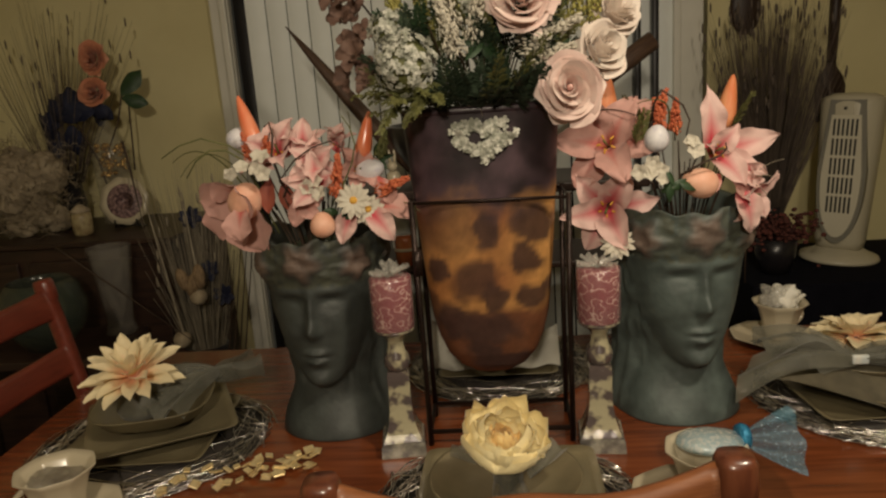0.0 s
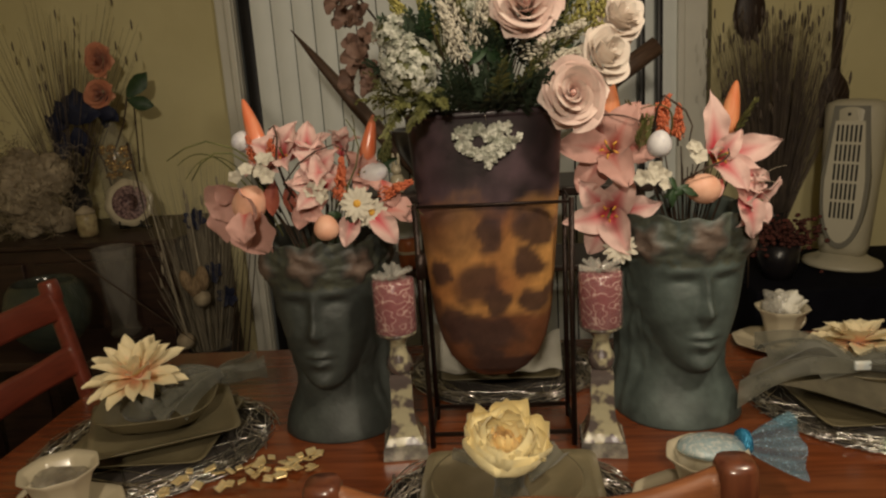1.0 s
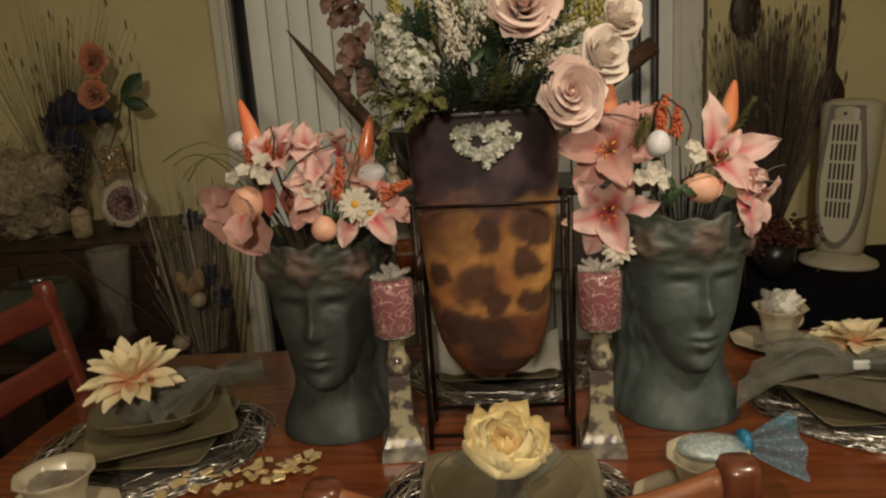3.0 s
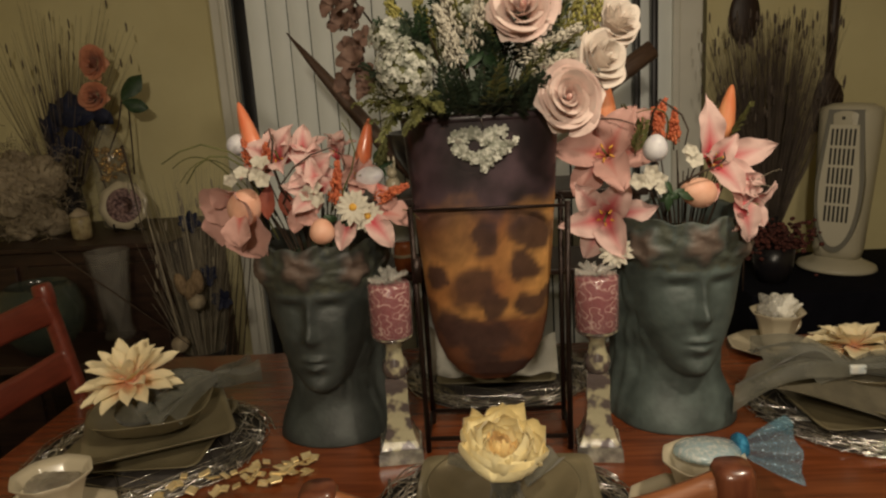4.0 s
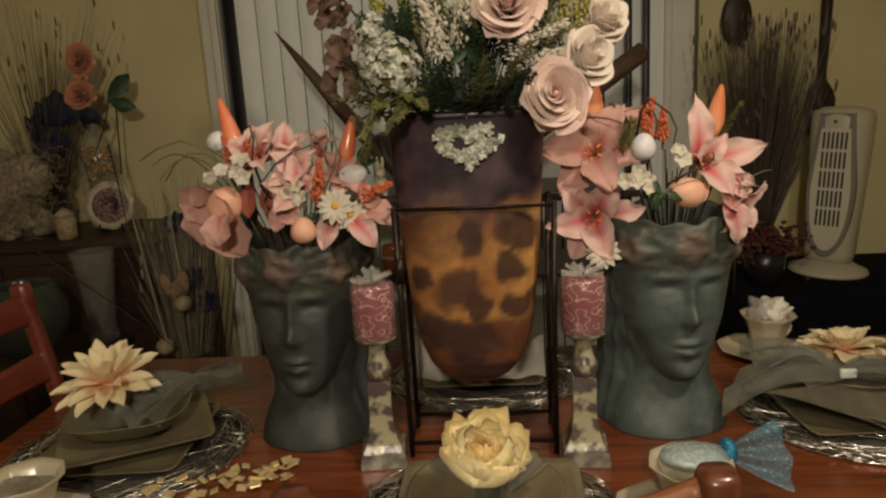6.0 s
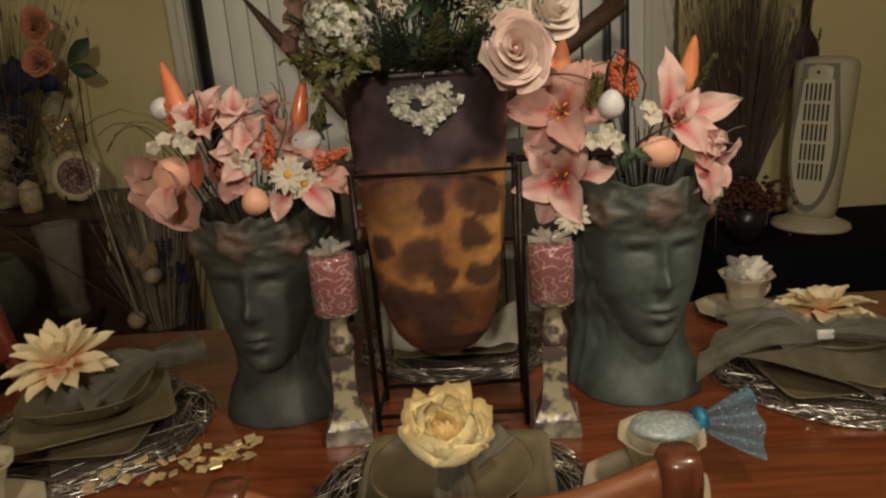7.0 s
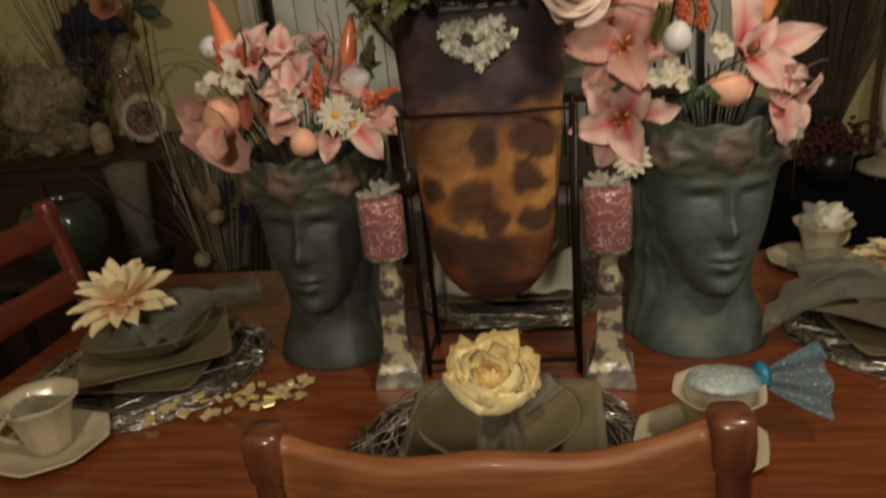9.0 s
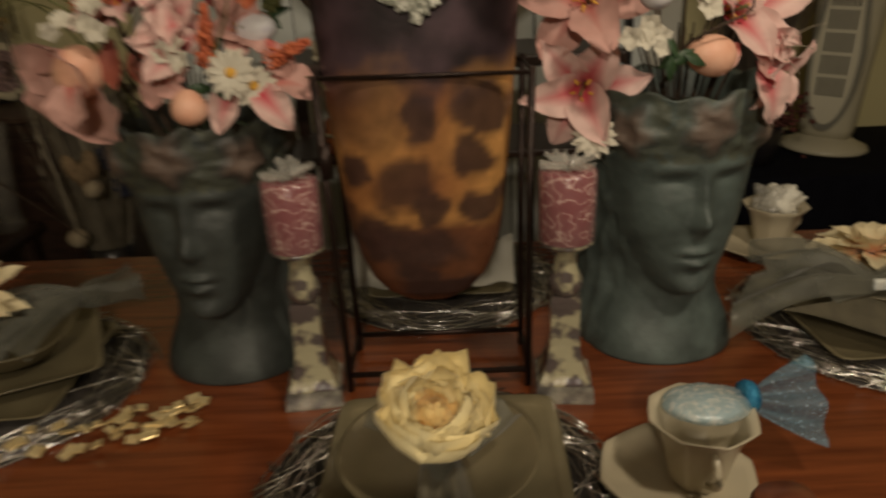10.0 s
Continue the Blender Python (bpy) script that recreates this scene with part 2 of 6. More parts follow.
# ---- mesh helpers ----
def part(name, bm, material, parent=None, label="", m=None, smooth=True):
    """Links a bmesh (or a shared mesh) as one mesh object under a thing."""
    if isinstance(bm, bmesh.types.BMesh):
        me = bpy.data.meshes.new(name)
        bm.to_mesh(me)
        bm.free()
        me.materials.append(material)
        if smooth:
            me.polygons.foreach_set("use_smooth", [True] * len(me.polygons))
    else:
        me = bm
    ob = new(name, me)
    ob.parent = parent
    if m is not None:
        ob.matrix_basis = m
    if label:
        ob["label"] = label
    return ob


def thing(name, place, label, category, group="", m=None):
    ob = new(name)
    ob.empty_display_size = 0.02
    ob.matrix_basis = m if m is not None else Matrix.Translation(place)
    return tagged(ob, label, category, group)


def mesh_of(name, bm, material, smooth=True):
    me = bpy.data.meshes.new(name)
    bm.to_mesh(me)
    bm.free()
    me.materials.append(material)
    if smooth:
        me.polygons.foreach_set("use_smooth", [True] * len(me.polygons))
    return me


def box(c, s, bev=0.0, seg=2, bm=None, m=None):
    bm = bm or bmesh.new()
    mm = Matrix.Translation(c) @ Matrix.Diagonal((*s, 1))
    if m is not None:
        mm = m @ mm
    vs = bmesh.ops.create_cube(bm, size=1, matrix=mm)["verts"]
    if bev:
        es = list({e for v in vs for e in v.link_edges})
        bmesh.ops.bevel(bm, geom=es, offset=bev, segments=seg, affect="EDGES", profile=0.5)
    return bm


def lathe(prof, seg=32, sx=1.0, sy=1.0, c=(0, 0, 0), bm=None, power=2.0, phase=0.0, close=True):
    """Turns a profile of (radius, height) round z; power > 2 squares the section off."""
    bm = bm or bmesh.new()
    rings = []
    for r, z in prof:
        ring = []
        for i in range(seg):
            a = 2 * math.pi * i / seg + phase
            ca, sa = math.cos(a), math.sin(a)
            k = (abs(ca) ** power + abs(sa) ** power) ** (-1.0 / power)
            ring.append(bm.verts.new((c[0] + r * k * ca * sx, c[1] + r * k * sa * sy, c[2] + z)))
        rings.append(ring)
    for a, b in zip(rings, rings[1:]):
        for i in range(seg):
            j = (i + 1) % seg
            bm.faces.new((a[i], a[j], b[j], b[i]))
    if close:
        bm.faces.new(list(reversed(rings[0])))
        bm.faces.new(rings[-1])
    return bm


def tube(pts, r0, r1=None, seg=6, bm=None):
    bm = bm or bmesh.new()
    r1 = r0 if r1 is None else r1
    pts = [Vector(p) for p in pts]
    rings = []
    up = Vector((0.13, 0.31, 0.94))
    for i, p in enumerate(pts):
        d = (pts[min(i + 1, len(pts) - 1)] - pts[max(i - 1, 0)]).normalized()
        u = d.cross(up)
        if u.length < 0.1:
            u = d.cross(Vector((1, 0, 0)))
        u.normalize()
        w = d.cross(u)
        r = r0 + (r1 - r0) * i / max(1, len(pts) - 1)
        rings.append([bm.verts.new(p + r * (math.cos(2 * math.pi * k / seg) * u + math.sin(2 * math.pi * k / seg) * w)) for k in range(seg)])
    for a, b in zip(rings, rings[1:]):
        for i in range(seg):
            j = (i + 1) % seg
            bm.faces.new((a[i], a[j], b[j], b[i]))
    bm.faces.new(list(reversed(rings[0])))
    bm.faces.new(rings[-1])
    return bm


def ball(c, s, sub=3, bm=None, m=None):
    bm = bm or bmesh.new()
    mm = Matrix.Translation(c) @ (m or Matrix()) @ Matrix.Diagonal((*s, 1))
    bmesh.ops.create_icosphere(bm, subdivisions=sub, radius=1, matrix=mm)
    return bm


def arc(p0, p1, lift, n=10, side=0.0):
    """Points on a bowed line from p0 to p1."""
    p0, p1 = Vector(p0), Vector(p1)
    d = p1 - p0
    s = Vector((-d.y, d.x, 0))
    return [p0 + d * t + Vector((0, 0, lift * 4 * t * (1 - t))) + s * side * 4 * t * (1 - t) for t in (i / n for i in range(n + 1))]


def petal(name, length, width, material, mid=0.55, tip=1.0, cup=0.25, bend=0.5, start=0.0, ruffle=0.0, nu=6, nv=9, seed=0):
    """One petal from the origin along y; it opens towards z."""
    rnd = random.Random(seed)
    ph = rnd.uniform(0, 6)
    bm = bmesh.new()
    rows = []
    y = z = 0.0
    for i in range(nv + 1):
        s = i / nv
        half = width / 2 * max(0.06, math.sin(math.pi * min(0.999, max(0.03, s)) ** (math.log(0.5) / math.log(mid))) ** tip)
        if i == nv:
            half = width * 0.03 * (3 if tip < 0.6 else 1)
        ang = start + bend * s
        if i:
            y += math.cos(ang) * length / nv
            z += math.sin(ang) * length / nv
        row = []
        for j in range(nu + 1):
            u = 2 * j / nu - 1
            zz = z + cup * half * u * u + ruffle * width * (math.sin(11 * s + ph + 2.2 * u) + 0.5 * math.sin(23 * s - ph)) * abs(u) ** 1.5 * (0.3 + 0.7 * s)
            row.append(bm.verts.new((u * half, y + ruffle * width * 0.5 * math.sin(7 * u + ph) * s, zz)))
        rows.append(row)
    for a, b in zip(rows, rows[1:]):
        for j in range(nu):
            bm.faces.new((a[j], a[j + 1], b[j + 1], b[j]))
    return mesh_of(name, bm, material)


def facing(place, d, spin=0.0, size=1.0):
    """A pose at place whose z axis points along d."""
    return Matrix.Translation(place) @ Vector(d).to_track_quat("Z", "Y").to_matrix().to_4x4() @ Matrix.Rotation(radians(spin), 4, "Z") @ Matrix.Scale(size, 4)


def ring_of(parent, mesh, count, tilt, out=0.0, up=0.0, size=1.0, phase=0.0, jitter=6.0, name="petal", rnd=random):
    for k in range(count):
        a = 360.0 * k / count + phase + rnd.uniform(-jitter, jitter)
        mm = Matrix.Rotation(radians(a), 4, "Z") @ Matrix.Translation((0, out, up)) @ Matrix.Rotation(radians(tilt + rnd.uniform(-jitter, jitter)), 4, "X") @ Matrix.Scale(size * rnd.uniform(0.92, 1.08), 4)
        part(name, mesh, None, parent, m=mm)


STONE = attr_mat("slate_green_cement_tinted", 0.55, bump=0.22)
CELLOTHIN = mat("thin_film", (0.8, 0.78, 0.74), (0.7, 0.68, 0.64), 0.1, scale=40, alpha=0.10, coat=1.0, bump=1.0, bscale=50)
ROSEWRAP = mat("blush_rose_wrap", (0.88, 0.73, 0.66), (0.84, 0.63, 0.57), 0.65, scale=30, bump=0.25, bscale=90, sheen=0.2)
CREAMWRAP = mat("cream_rose_wrap", (0.88, 0.80, 0.72), (0.84, 0.73, 0.65), 0.65, scale=30, bump=0.25, bscale=90, sheen=0.2)
PEACHWRAP = mat("peach_rose_wrap", (0.70, 0.32, 0.19), (0.62, 0.25, 0.14), 0.65, scale=30, bump=0.25, bscale=90, sheen=0.2)
for m_ in (ROSEWRAP, CREAMWRAP, PEACHWRAP, WHITEFL, GREYFL, GREYNAP, LEAF, LEAFY, BLUEFOIL):
    thin(m_, 0.16)
BUDPINK = mat("rose_heart_pink", (0.82, 0.55, 0.50), (0.76, 0.47, 0.43), 0.65, scale=60, bump=0.25, bscale=90)
GREYGLASS = mat("grey_glass_block", (0.36, 0.335, 0.27), (0.10, 0.09, 0.082), 0.08, scale=42, coat=1.0, bump=0.5, bscale=60)
YOLK = mat("peony_heart", (0.98, 0.66, 0.26), (0.92, 0.54, 0.18), 0.7, scale=60, bump=0.6, bscale=120)
BLUETAIL = mat("clear_blue_glitter_film", (0.10, 0.25, 0.34), (0.80, 0.86, 0.86), 0.18, metal=0.2, scale=300, lo=0.60, hi=0.70, alpha=0.58, coat=0.8, bump=0.8, bscale=200)

HUSK = mat("tan_seed_husk", (0.30, 0.21, 0.12), (0.17, 0.11, 0.06), 0.85, scale=60, bump=0.6, bscale=140, stretch=(3, 3, 1))
OLIVEVEIL = mat("olive_organza", (0.15, 0.13, 0.085), (0.085, 0.075, 0.05), 0.5, scale=25, alpha=0.80, bump=0.3, bscale=400, sheen=0.2)
TANJAR = mat("tan_glazed_jar", (0.40, 0.33, 0.18), (0.22, 0.16, 0.08), 0.4, scale=45)
FILM = mat("brown_grey_film", (0.40, 0.36, 0.28), (0.20, 0.165, 0.125), 0.25, scale=40, alpha=0.5, coat=0.7, bump=0.8, bscale=70)


# ---- room ----
def structure(name, bm, material, label, category, smooth=False):
    return tagged(part(name, bm, material, smooth=smooth), label, category, kind="structure")


structure("floor", box((0, 0.5, -0.05), (5.6, 5.8, 0.1)), FLOOR, "dark brown carpeted floor of the dining room", "floor")
structure("ceiling", box((0, 0.5, 2.5), (5.6, 5.8, 0.1)), CEIL, "plain off-white painted ceiling", "ceiling")
structure("wall_west", box((-2.7, 0.5, 1.225), (0.1, 5.8, 2.45)), WALL, "olive yellow painted side wall", "wall")
structure("wall_east", box((2.7, 0.5, 1.225), (0.1, 5.8, 2.45)), WALL, "olive yellow painted side wall", "wall")
structure("wall_south", box((0, -2.35, 1.225), (5.3, 0.1, 2.45)), WALL, "olive yellow painted wall behind the dining table", "wall")
bm = box((-1.88, 3.15, 1.225), (1.54, 0.12, 2.45))
box((1.78, 3.15, 1.225), (1.74, 0.12, 2.45), bm=bm)
box((-0.12, 3.15, 2.27), (2.06, 0.12, 0.36), bm=bm)
structure("wall_north", bm, WALL, "olive yellow painted wall with a patio door opening", "wall")
bm = box((-1.105, 3.072, 1.045), (0.082, 0.045, 2.09), 0.006)
box((-1.083, 3.042, 1.045), (0.03, 0.03, 2.09), 0.006, bm=bm)
structure("trim_door_west", bm, WHITE, "white painted casing beside the patio door", "trim")
bm = box((0.82, 3.075, 1.045), (0.13, 0.04, 2.09), 0.006)
box((0.775, 3.045, 1.045), (0.03, 0.03, 2.09), 0.006, bm=bm)
structure("trim_door_east", bm, WHITE, "white painted casing beside the patio door", "trim")
structure("baseboard", box((1.77, 3.08, 0.05), (1.72, 0.02, 0.1), 0.004), WHITE, "white baseboard along the wall", "baseboard")

door = tagged(new("door_1"), "black framed glass patio door, dark night outside", "patio door", kind="structure")
door.location = (0, 3.15, 0)
part("pane", box((-0.16, 0.0, 1.03), (1.75, 0.012, 2.0)), GLASSDARK, door)
for x in (-1.03, -0.13, 0.608, 0.678):
    part("door_frame", box((x, -0.04 if x < 0.6 else -0.145, 1.04), (0.05 if x < 0.6 else 0.024, 0.05, 2.06), 0.004), BLACK, door, "black metal door upright")

blinds = thing("vertical_blinds", (0, 3.035, 0), "off-white vertical vinyl blinds hanging over the patio door", "blinds")
part("headrail", box((-0.2, 0, 2.05), (1.7, 0.05, 0.04), 0.004), WHITE, blinds)
bm = bmesh.new()
cols = []
for i in range(7):
    u = i / 6 * 2 - 1
    cols.append([bm.verts.new((u * 0.0415, 0.006 * (u * u) - 0.004, z)) for z in (0.03, 0.7, 1.4, 2.02)])
back = []
for i in range(7):
    u = i / 6 * 2 - 1
    back.append([bm.verts.new((u * 0.0415, 0.006 * (u * u) - 0.002, z)) for z in (0.03, 0.7, 1.4, 2.02)])
for a, b in zip(cols, cols[1:]):
    for k in range(3):
        bm.faces.new((a[k], b[k], b[k + 1], a[k + 1]))
for a, b in zip(back, back[1:]):
    for k in range(3):
        bm.faces.new((b[k], a[k], a[k + 1], b[k + 1]))
SLAT = mesh_of("slat", bm, BLIND)
rnd = random.Random(4)
for k in range(18):
    part("slat", SLAT, None, blinds, m=pose(-0.945 + 0.0885 * k, 0, 0, 0, 0, rnd.uniform(3, 14)))
for x in (0.650, 0.722):
    part("slat", SLAT, None, blinds, m=pose(x, 0.012, 0, 0, 0, 8))


# ---- dining table and chairs ----
table = thing("dining_table", (0, 1.28, 0), "long glossy cherry wood dining table laid for a spring dinner", "table")
part("tabletop", box((0.03, 0, 0.735), (2.06, 0.96, 0.03), 0.006, 3), TABLEWOOD, table, smooth=False)
bm = box((0, -0.45, 0.66), (1.85, 0.025, 0.11), 0.003)
box((0, 0.43, 0.66), (1.85, 0.025, 0.11), 0.003, bm=bm)
part("apron", bm, TABLEWOOD, table, smooth=False)
for x in (-0.93, 0.93):
    for y in (-0.41, 0.39):
        part("leg", lathe([(0.03, 0), (0.036, 0.04), (0.028, 0.1), (0.042, 0.35), (0.03, 0.52), (0.046, 0.56), (0.046, 0.72)], 20, c=(x, y, 0)), TABLEWOOD, table)


def rail_mesh(width, z, height, thick, wave, bow, bm=None):
    """A chair rail from -width/2 to width/2 with a serpentine top, bowed backwards."""
    bm = bm or bmesh.new()
    n = 28
    rings = []
    for i in range(n + 1):
        u = 2 * i / n - 1
        top = z + wave * (0.55 * math.exp(-(u / 0.33) ** 2) + 0.95 * u * u ** 1) - wave * 0.2
        bot = z - height + wave * 0.5 * (1 - u * u)
        y = -bow * (1 - u * u)
        ring = []
        for k in range(12):
            a = 2 * math.pi * k / 12
            cy, cz = math.cos(a), math.sin(a)
            cy = math.copysign(abs(cy) ** 0.6, cy)
            cz = math.copysign(abs(cz) ** 0.55, cz)
            ring.append(bm.verts.new((u * width / 2, y + cy * thick / 2, (top + bot) / 2 + cz * (top - bot) / 2)))
        rings.append(ring)
    for a, b in zip(rings, rings[1:]):
        for k in range(12):
            j = (k + 1) % 12
            bm.faces.new((a[k], a[j], b[j], b[k]))
    bm.faces.new(rings[0])
    bm.faces.new(list(reversed(rings[-1])))
    return bm


def chair(m, wood, post_wood, label, width=0.46, top=1.03, rails=((0.99, 0.075), (0.80, 0.06)), wave=0.022, slats=0):
    """Back at the origin, seat towards +y."""
    ch = thing("dining_chair", (0, 0, 0), label, "chair", "chairs round the table", m=m)
    for s in (-1, 1):
        prof = [(0.016, 0), (0.018, 0.3), (0.0185, 0.62), (0.018, top - 0.10), (0.017, top - 0.056), (0.0200, top - 0.050), (0.0212, top - 0.030), (0.0205, top - 0.008), (0.0175, top - 0.001), (0.004, top)]
        bm = lathe(prof, 24, c=(s * width / 2, 0, 0), power=3.0)
        part("post", bm, post_wood, ch, "dark turned back post with a rounded cap")
    for i, (z, h) in enumerate(rails):
        part("top_rail" if i == 0 else "back_rail", rail_mesh(width - 0.03, z, h, 0.026, wave, 0.025), wood, ch)
    for k in range(slats):
        x = (k - (slats - 1) / 2) * 0.075
        part("spindle", tube([(x, -0.02, 0.46), (x, -0.022, rails[0][0] - rails[0][1] + 0.01)], 0.009, 0.008, 8), wood, ch)
    part("seat", box((0, 0.21, 0.445), (width + 0.02, 0.42, 0.035), 0.012, 3), wood, ch)
    for s in (-1, 1):
        part("leg", tube([(s * (width / 2 - 0.03), 0.39, 0), (s * (width / 2 - 0.03), 0.385, 0.43)], 0.017, 0.022, 12), post_wood, ch)
    part("stretcher", tube([(-width / 2 + 0.03, 0.388, 0.2), (width / 2 - 0.03, 0.388, 0.2)], 0.011, 0.011, 10), wood, ch)
    return ch


chair(pose(0.050, 0.662, 0.008, 0, -2.0, 0), CHAIRWOOD, POSTWOOD, "orange oak dining chair with dark capped posts, pushed to the table", width=0.427, top=1.008, rails=((0.980, 0.072), (0.82, 0.06)), wave=0.03)
chair(pose(-0.905, 1.345, 0.004, 10, 0, -90), REDWOOD, REDWOOD, "dark red cherry dining chair at the end of the table", width=0.44, top=1.03, rails=((1.0, 0.07), (0.86, 0.07)), wave=0.008)



# ---- place settings ----
def placemat(x, y, r, seed):
    rnd = random.Random(seed)
    ob = thing("placemat", (x, y, 0.7502), "round black placemat woven with shiny silver wire", "placemat", "placemats")
    part("mat_base", lathe([(r - 0.012, 0), (r - 0.01, 0.003), (0.01, 0.0032)], 40), MATBASE, ob)
    bm = bmesh.new()
    for k in range(115):
        a = rnd.uniform(0, 6.283)
        b = a + rnd.uniform(0.5, 1.9)
        ra, rb = r * rnd.uniform(0.9, 1.03), r * rnd.uniform(0.75, 1.03)
        p, q = Vector((ra * math.cos(a), ra * math.sin(a), 0.004)), Vector((rb * math.cos(b), rb * math.sin(b), 0.004))
        s = rnd.uniform(-0.12, 0.12)
        pts = arc(p, q, 0.0, 7, s)
        pts = [v + Vector((rnd.uniform(-0.004, 0.004), rnd.uniform(-0.004, 0.004), rnd.uniform(0.0, 0.004))) for v in pts]
        tube(pts, rnd.uniform(0.0007, 0.0016), seg=4, bm=bm)
    for k in range(4):
        rr = r * (0.8 + 0.06 * k)
        tube([(rr * math.cos(i * 0.105) * (1 + rnd.uniform(-0.015, 0.015)), rr * math.sin(i * 0.105), 0.005) for i in range(61)], 0.001, seg=4, bm=bm)
    tagged(part("wire_weave", bm, SILVER, ob, "tangled silver wire"), kind="stuff")
    return ob


def square_plate(name, x, y, z, side, h, turn, label, material=OLIVE, lip=0.012, power=16):
    ob = thing(name, (x, y, z), label, "plate", "stacked dinner plates", m=pose(x, y, z, 0, 0, turn))
    r = side / 2
    prof = [(r * 0.55, 0), (r * 0.62, 0.002), (r * 0.97, h - 0.004), (r, h - 0.001), (r * 0.995, h), (r * 0.9, h - lip * 0.55), (r * 0.6, h * 0.45 + 0.001), (0.004, h * 0.4 + 0.001)]
    part("plate_body", lathe(prof, 96, power=power), material, ob)
    return ob


def bowl(x, y, z, r, h, label, power=2.0, turn=0, material=OLIVE):
    ob = thing("bowl", (x, y, z), label, "bowl", "soup bowls", m=pose(x, y, z, 0, 0, turn))
    prof = [(r * 0.45, 0), (r * 0.5, 0.006), (r * 0.8, h * 0.45), (r * 0.98, h - 0.002), (r, h), (r * 0.97, h), (r * 0.76, h * 0.5), (r * 0.4, 0.012), (0.004, 0.01)]
    part("bowl_body", lathe(prof, 56, power=power), material, ob)
    return ob


def fan_cloth(axis, w0, w1, folds, amp, seed=0, n=14, cols=28, lift=0.0, bm=None, sag=0.0, skew=0.0):
    """Cloth gathered at one end and spread at the other, pleated across; axis: two points."""
    rnd = random.Random(seed)
    bm = bm or bmesh.new()
    a, b = Vector(axis[0]), Vector(axis[1])
    d = b - a
    side = Vector((-d.y, d.x, 0)).normalized()
    rows = []
    for i in range(n + 1):
        s = i / n
        w = w0 + (w1 - w0) * s ** 0.8
        row = []
        for j in range(cols + 1):
            u = 2 * j / cols - 1
            zz = amp * (0.35 + 0.65 * s) * math.sin(folds * math.pi * u + 1.1 * s + seed) + lift * math.sin(math.pi * s) - sag * u * u * s
            zz += 0.3 * amp * math.sin(3.1 * folds * u + 5 * s + seed)
            p = a + d * (s * (1 - 0.12 * u * u + skew * u)) + side * (u * w / 2) + Vector((0, 0, zz))
            row.append(bm.verts.new(p))
        rows.append(row)
    for r0, r1 in zip(rows, rows[1:]):
        for j in range(cols):
            bm.faces.new((r0[j], r0[j + 1], r1[j + 1], r1[j]))
    return bm


def octagon(prof):
    """A turned body whose round section is drawn towards an octagon."""
    bm = lathe(prof, 64)
    for v in bm.verts:
        a = math.atan2(v.co.y, v.co.x) % (math.pi / 4) - math.pi / 8
        k = 0.25 + 0.75 * math.cos(math.pi / 8) / math.cos(a)
        v.co.x *= k
        v.co.y *= k
    return bm


def cup(x, y, z, label, filled=None, turn=0, saucer=True, sx=0.0, handle=180):
    if saucer:
        sa = thing("saucer", (x + sx, y, z), "cream octagonal china saucer", "saucer", "saucers", m=pose(x + sx, y, z, 0, 0, turn))
        part("saucer_body", octagon([(0.04, 0), (0.045, 0.002), (0.086, 0.013), (0.094, 0.018), (0.092, 0.020), (0.081, 0.015), (0.04, 0.006), (0.003, 0.005)]), CREAM, sa)
    cu = thing("teacup", (x, y, z + 0.006), label, "cup", "teacups", m=pose(x, y, z + 0.006, 0, 0, turn))
    part("cup_body", octagon([(0.026, 0), (0.031, 0.004), (0.035, 0.018), (0.043, 0.054), (0.052, 0.080), (0.0635, 0.092), (0.0625, 0.0935), (0.051, 0.082), (0.041, 0.052), (0.03, 0.012), (0.003, 0.01)]), CREAM, cu)
    a = radians(handle - turn)
    pts = [((0.040 + 0.026 * math.sin(math.pi * t)) * math.cos(a), (0.040 + 0.026 * math.sin(math.pi * t)) * math.sin(a), 0.025 + 0.05 * t) for t in (i / 8 for i in range(9))]
    part("handle", tube(pts, 0.005, seg=8), CREAM, cu)
    return cu


def tuft(x, y, z, r, h, material, label, seed, name="tissue_tuft", white=True):
    """Crumpled tissue or film that stands out of a cup."""
    ob = thing(name, (x, y, z), label, "tissue", "")
    for k in range(2):
        o = part("crumple", ball((0.012 - 0.024 * k, 0, h * 0.4), (r * 0.8, r * 0.8, h * 0.75), 4), material if k or not white else WHITENAP, ob)
        for v in o.data.vertices:
            n = noise.noise(v.co * 45 + Vector((seed + k, 0, 0))) + 0.6 * noise.noise(v.co * 110)
            v.co += v.co.normalized() * (0.016 if white else 0.008) * n
    return ob


for i, (x, y, r) in enumerate(((-0.70, 1.245, 0.235), (-0.005, 0.975, 0.225), (-0.005, 1.575, 0.225), (0.72, 1.35, 0.235))):
    placemat(x, y, r, 10 + i)

# the setting beside the red chair
square_plate("charger_plate", -0.705, 1.265, 0.757, 0.285, 0.016, 3, "olive square charger plate on a silver placemat")
square_plate("dinner_plate", -0.69, 1.275, 0.767, 0.275, 0.032, 27, "olive square dinner plate set askew on the charger")
bowl(-0.70, 1.28, 0.782, 0.115, 0.052, "olive squared soup bowl on a dinner plate", power=3.2, turn=14)
nap = thing("napkin", (-0.69, 1.27, 0.83), "sheer grey organza napkin tied in a bow over a bowl", "napkin", "napkins")
part("bow_loop", fan_cloth([(0.088, 0.095, 0.012), (-0.03, 0.0, 0.026)], 0.02, 0.17, 2.4, 0.024, 1, sag=0.014, lift=0.014, cols=40), GREYNAP, nap)
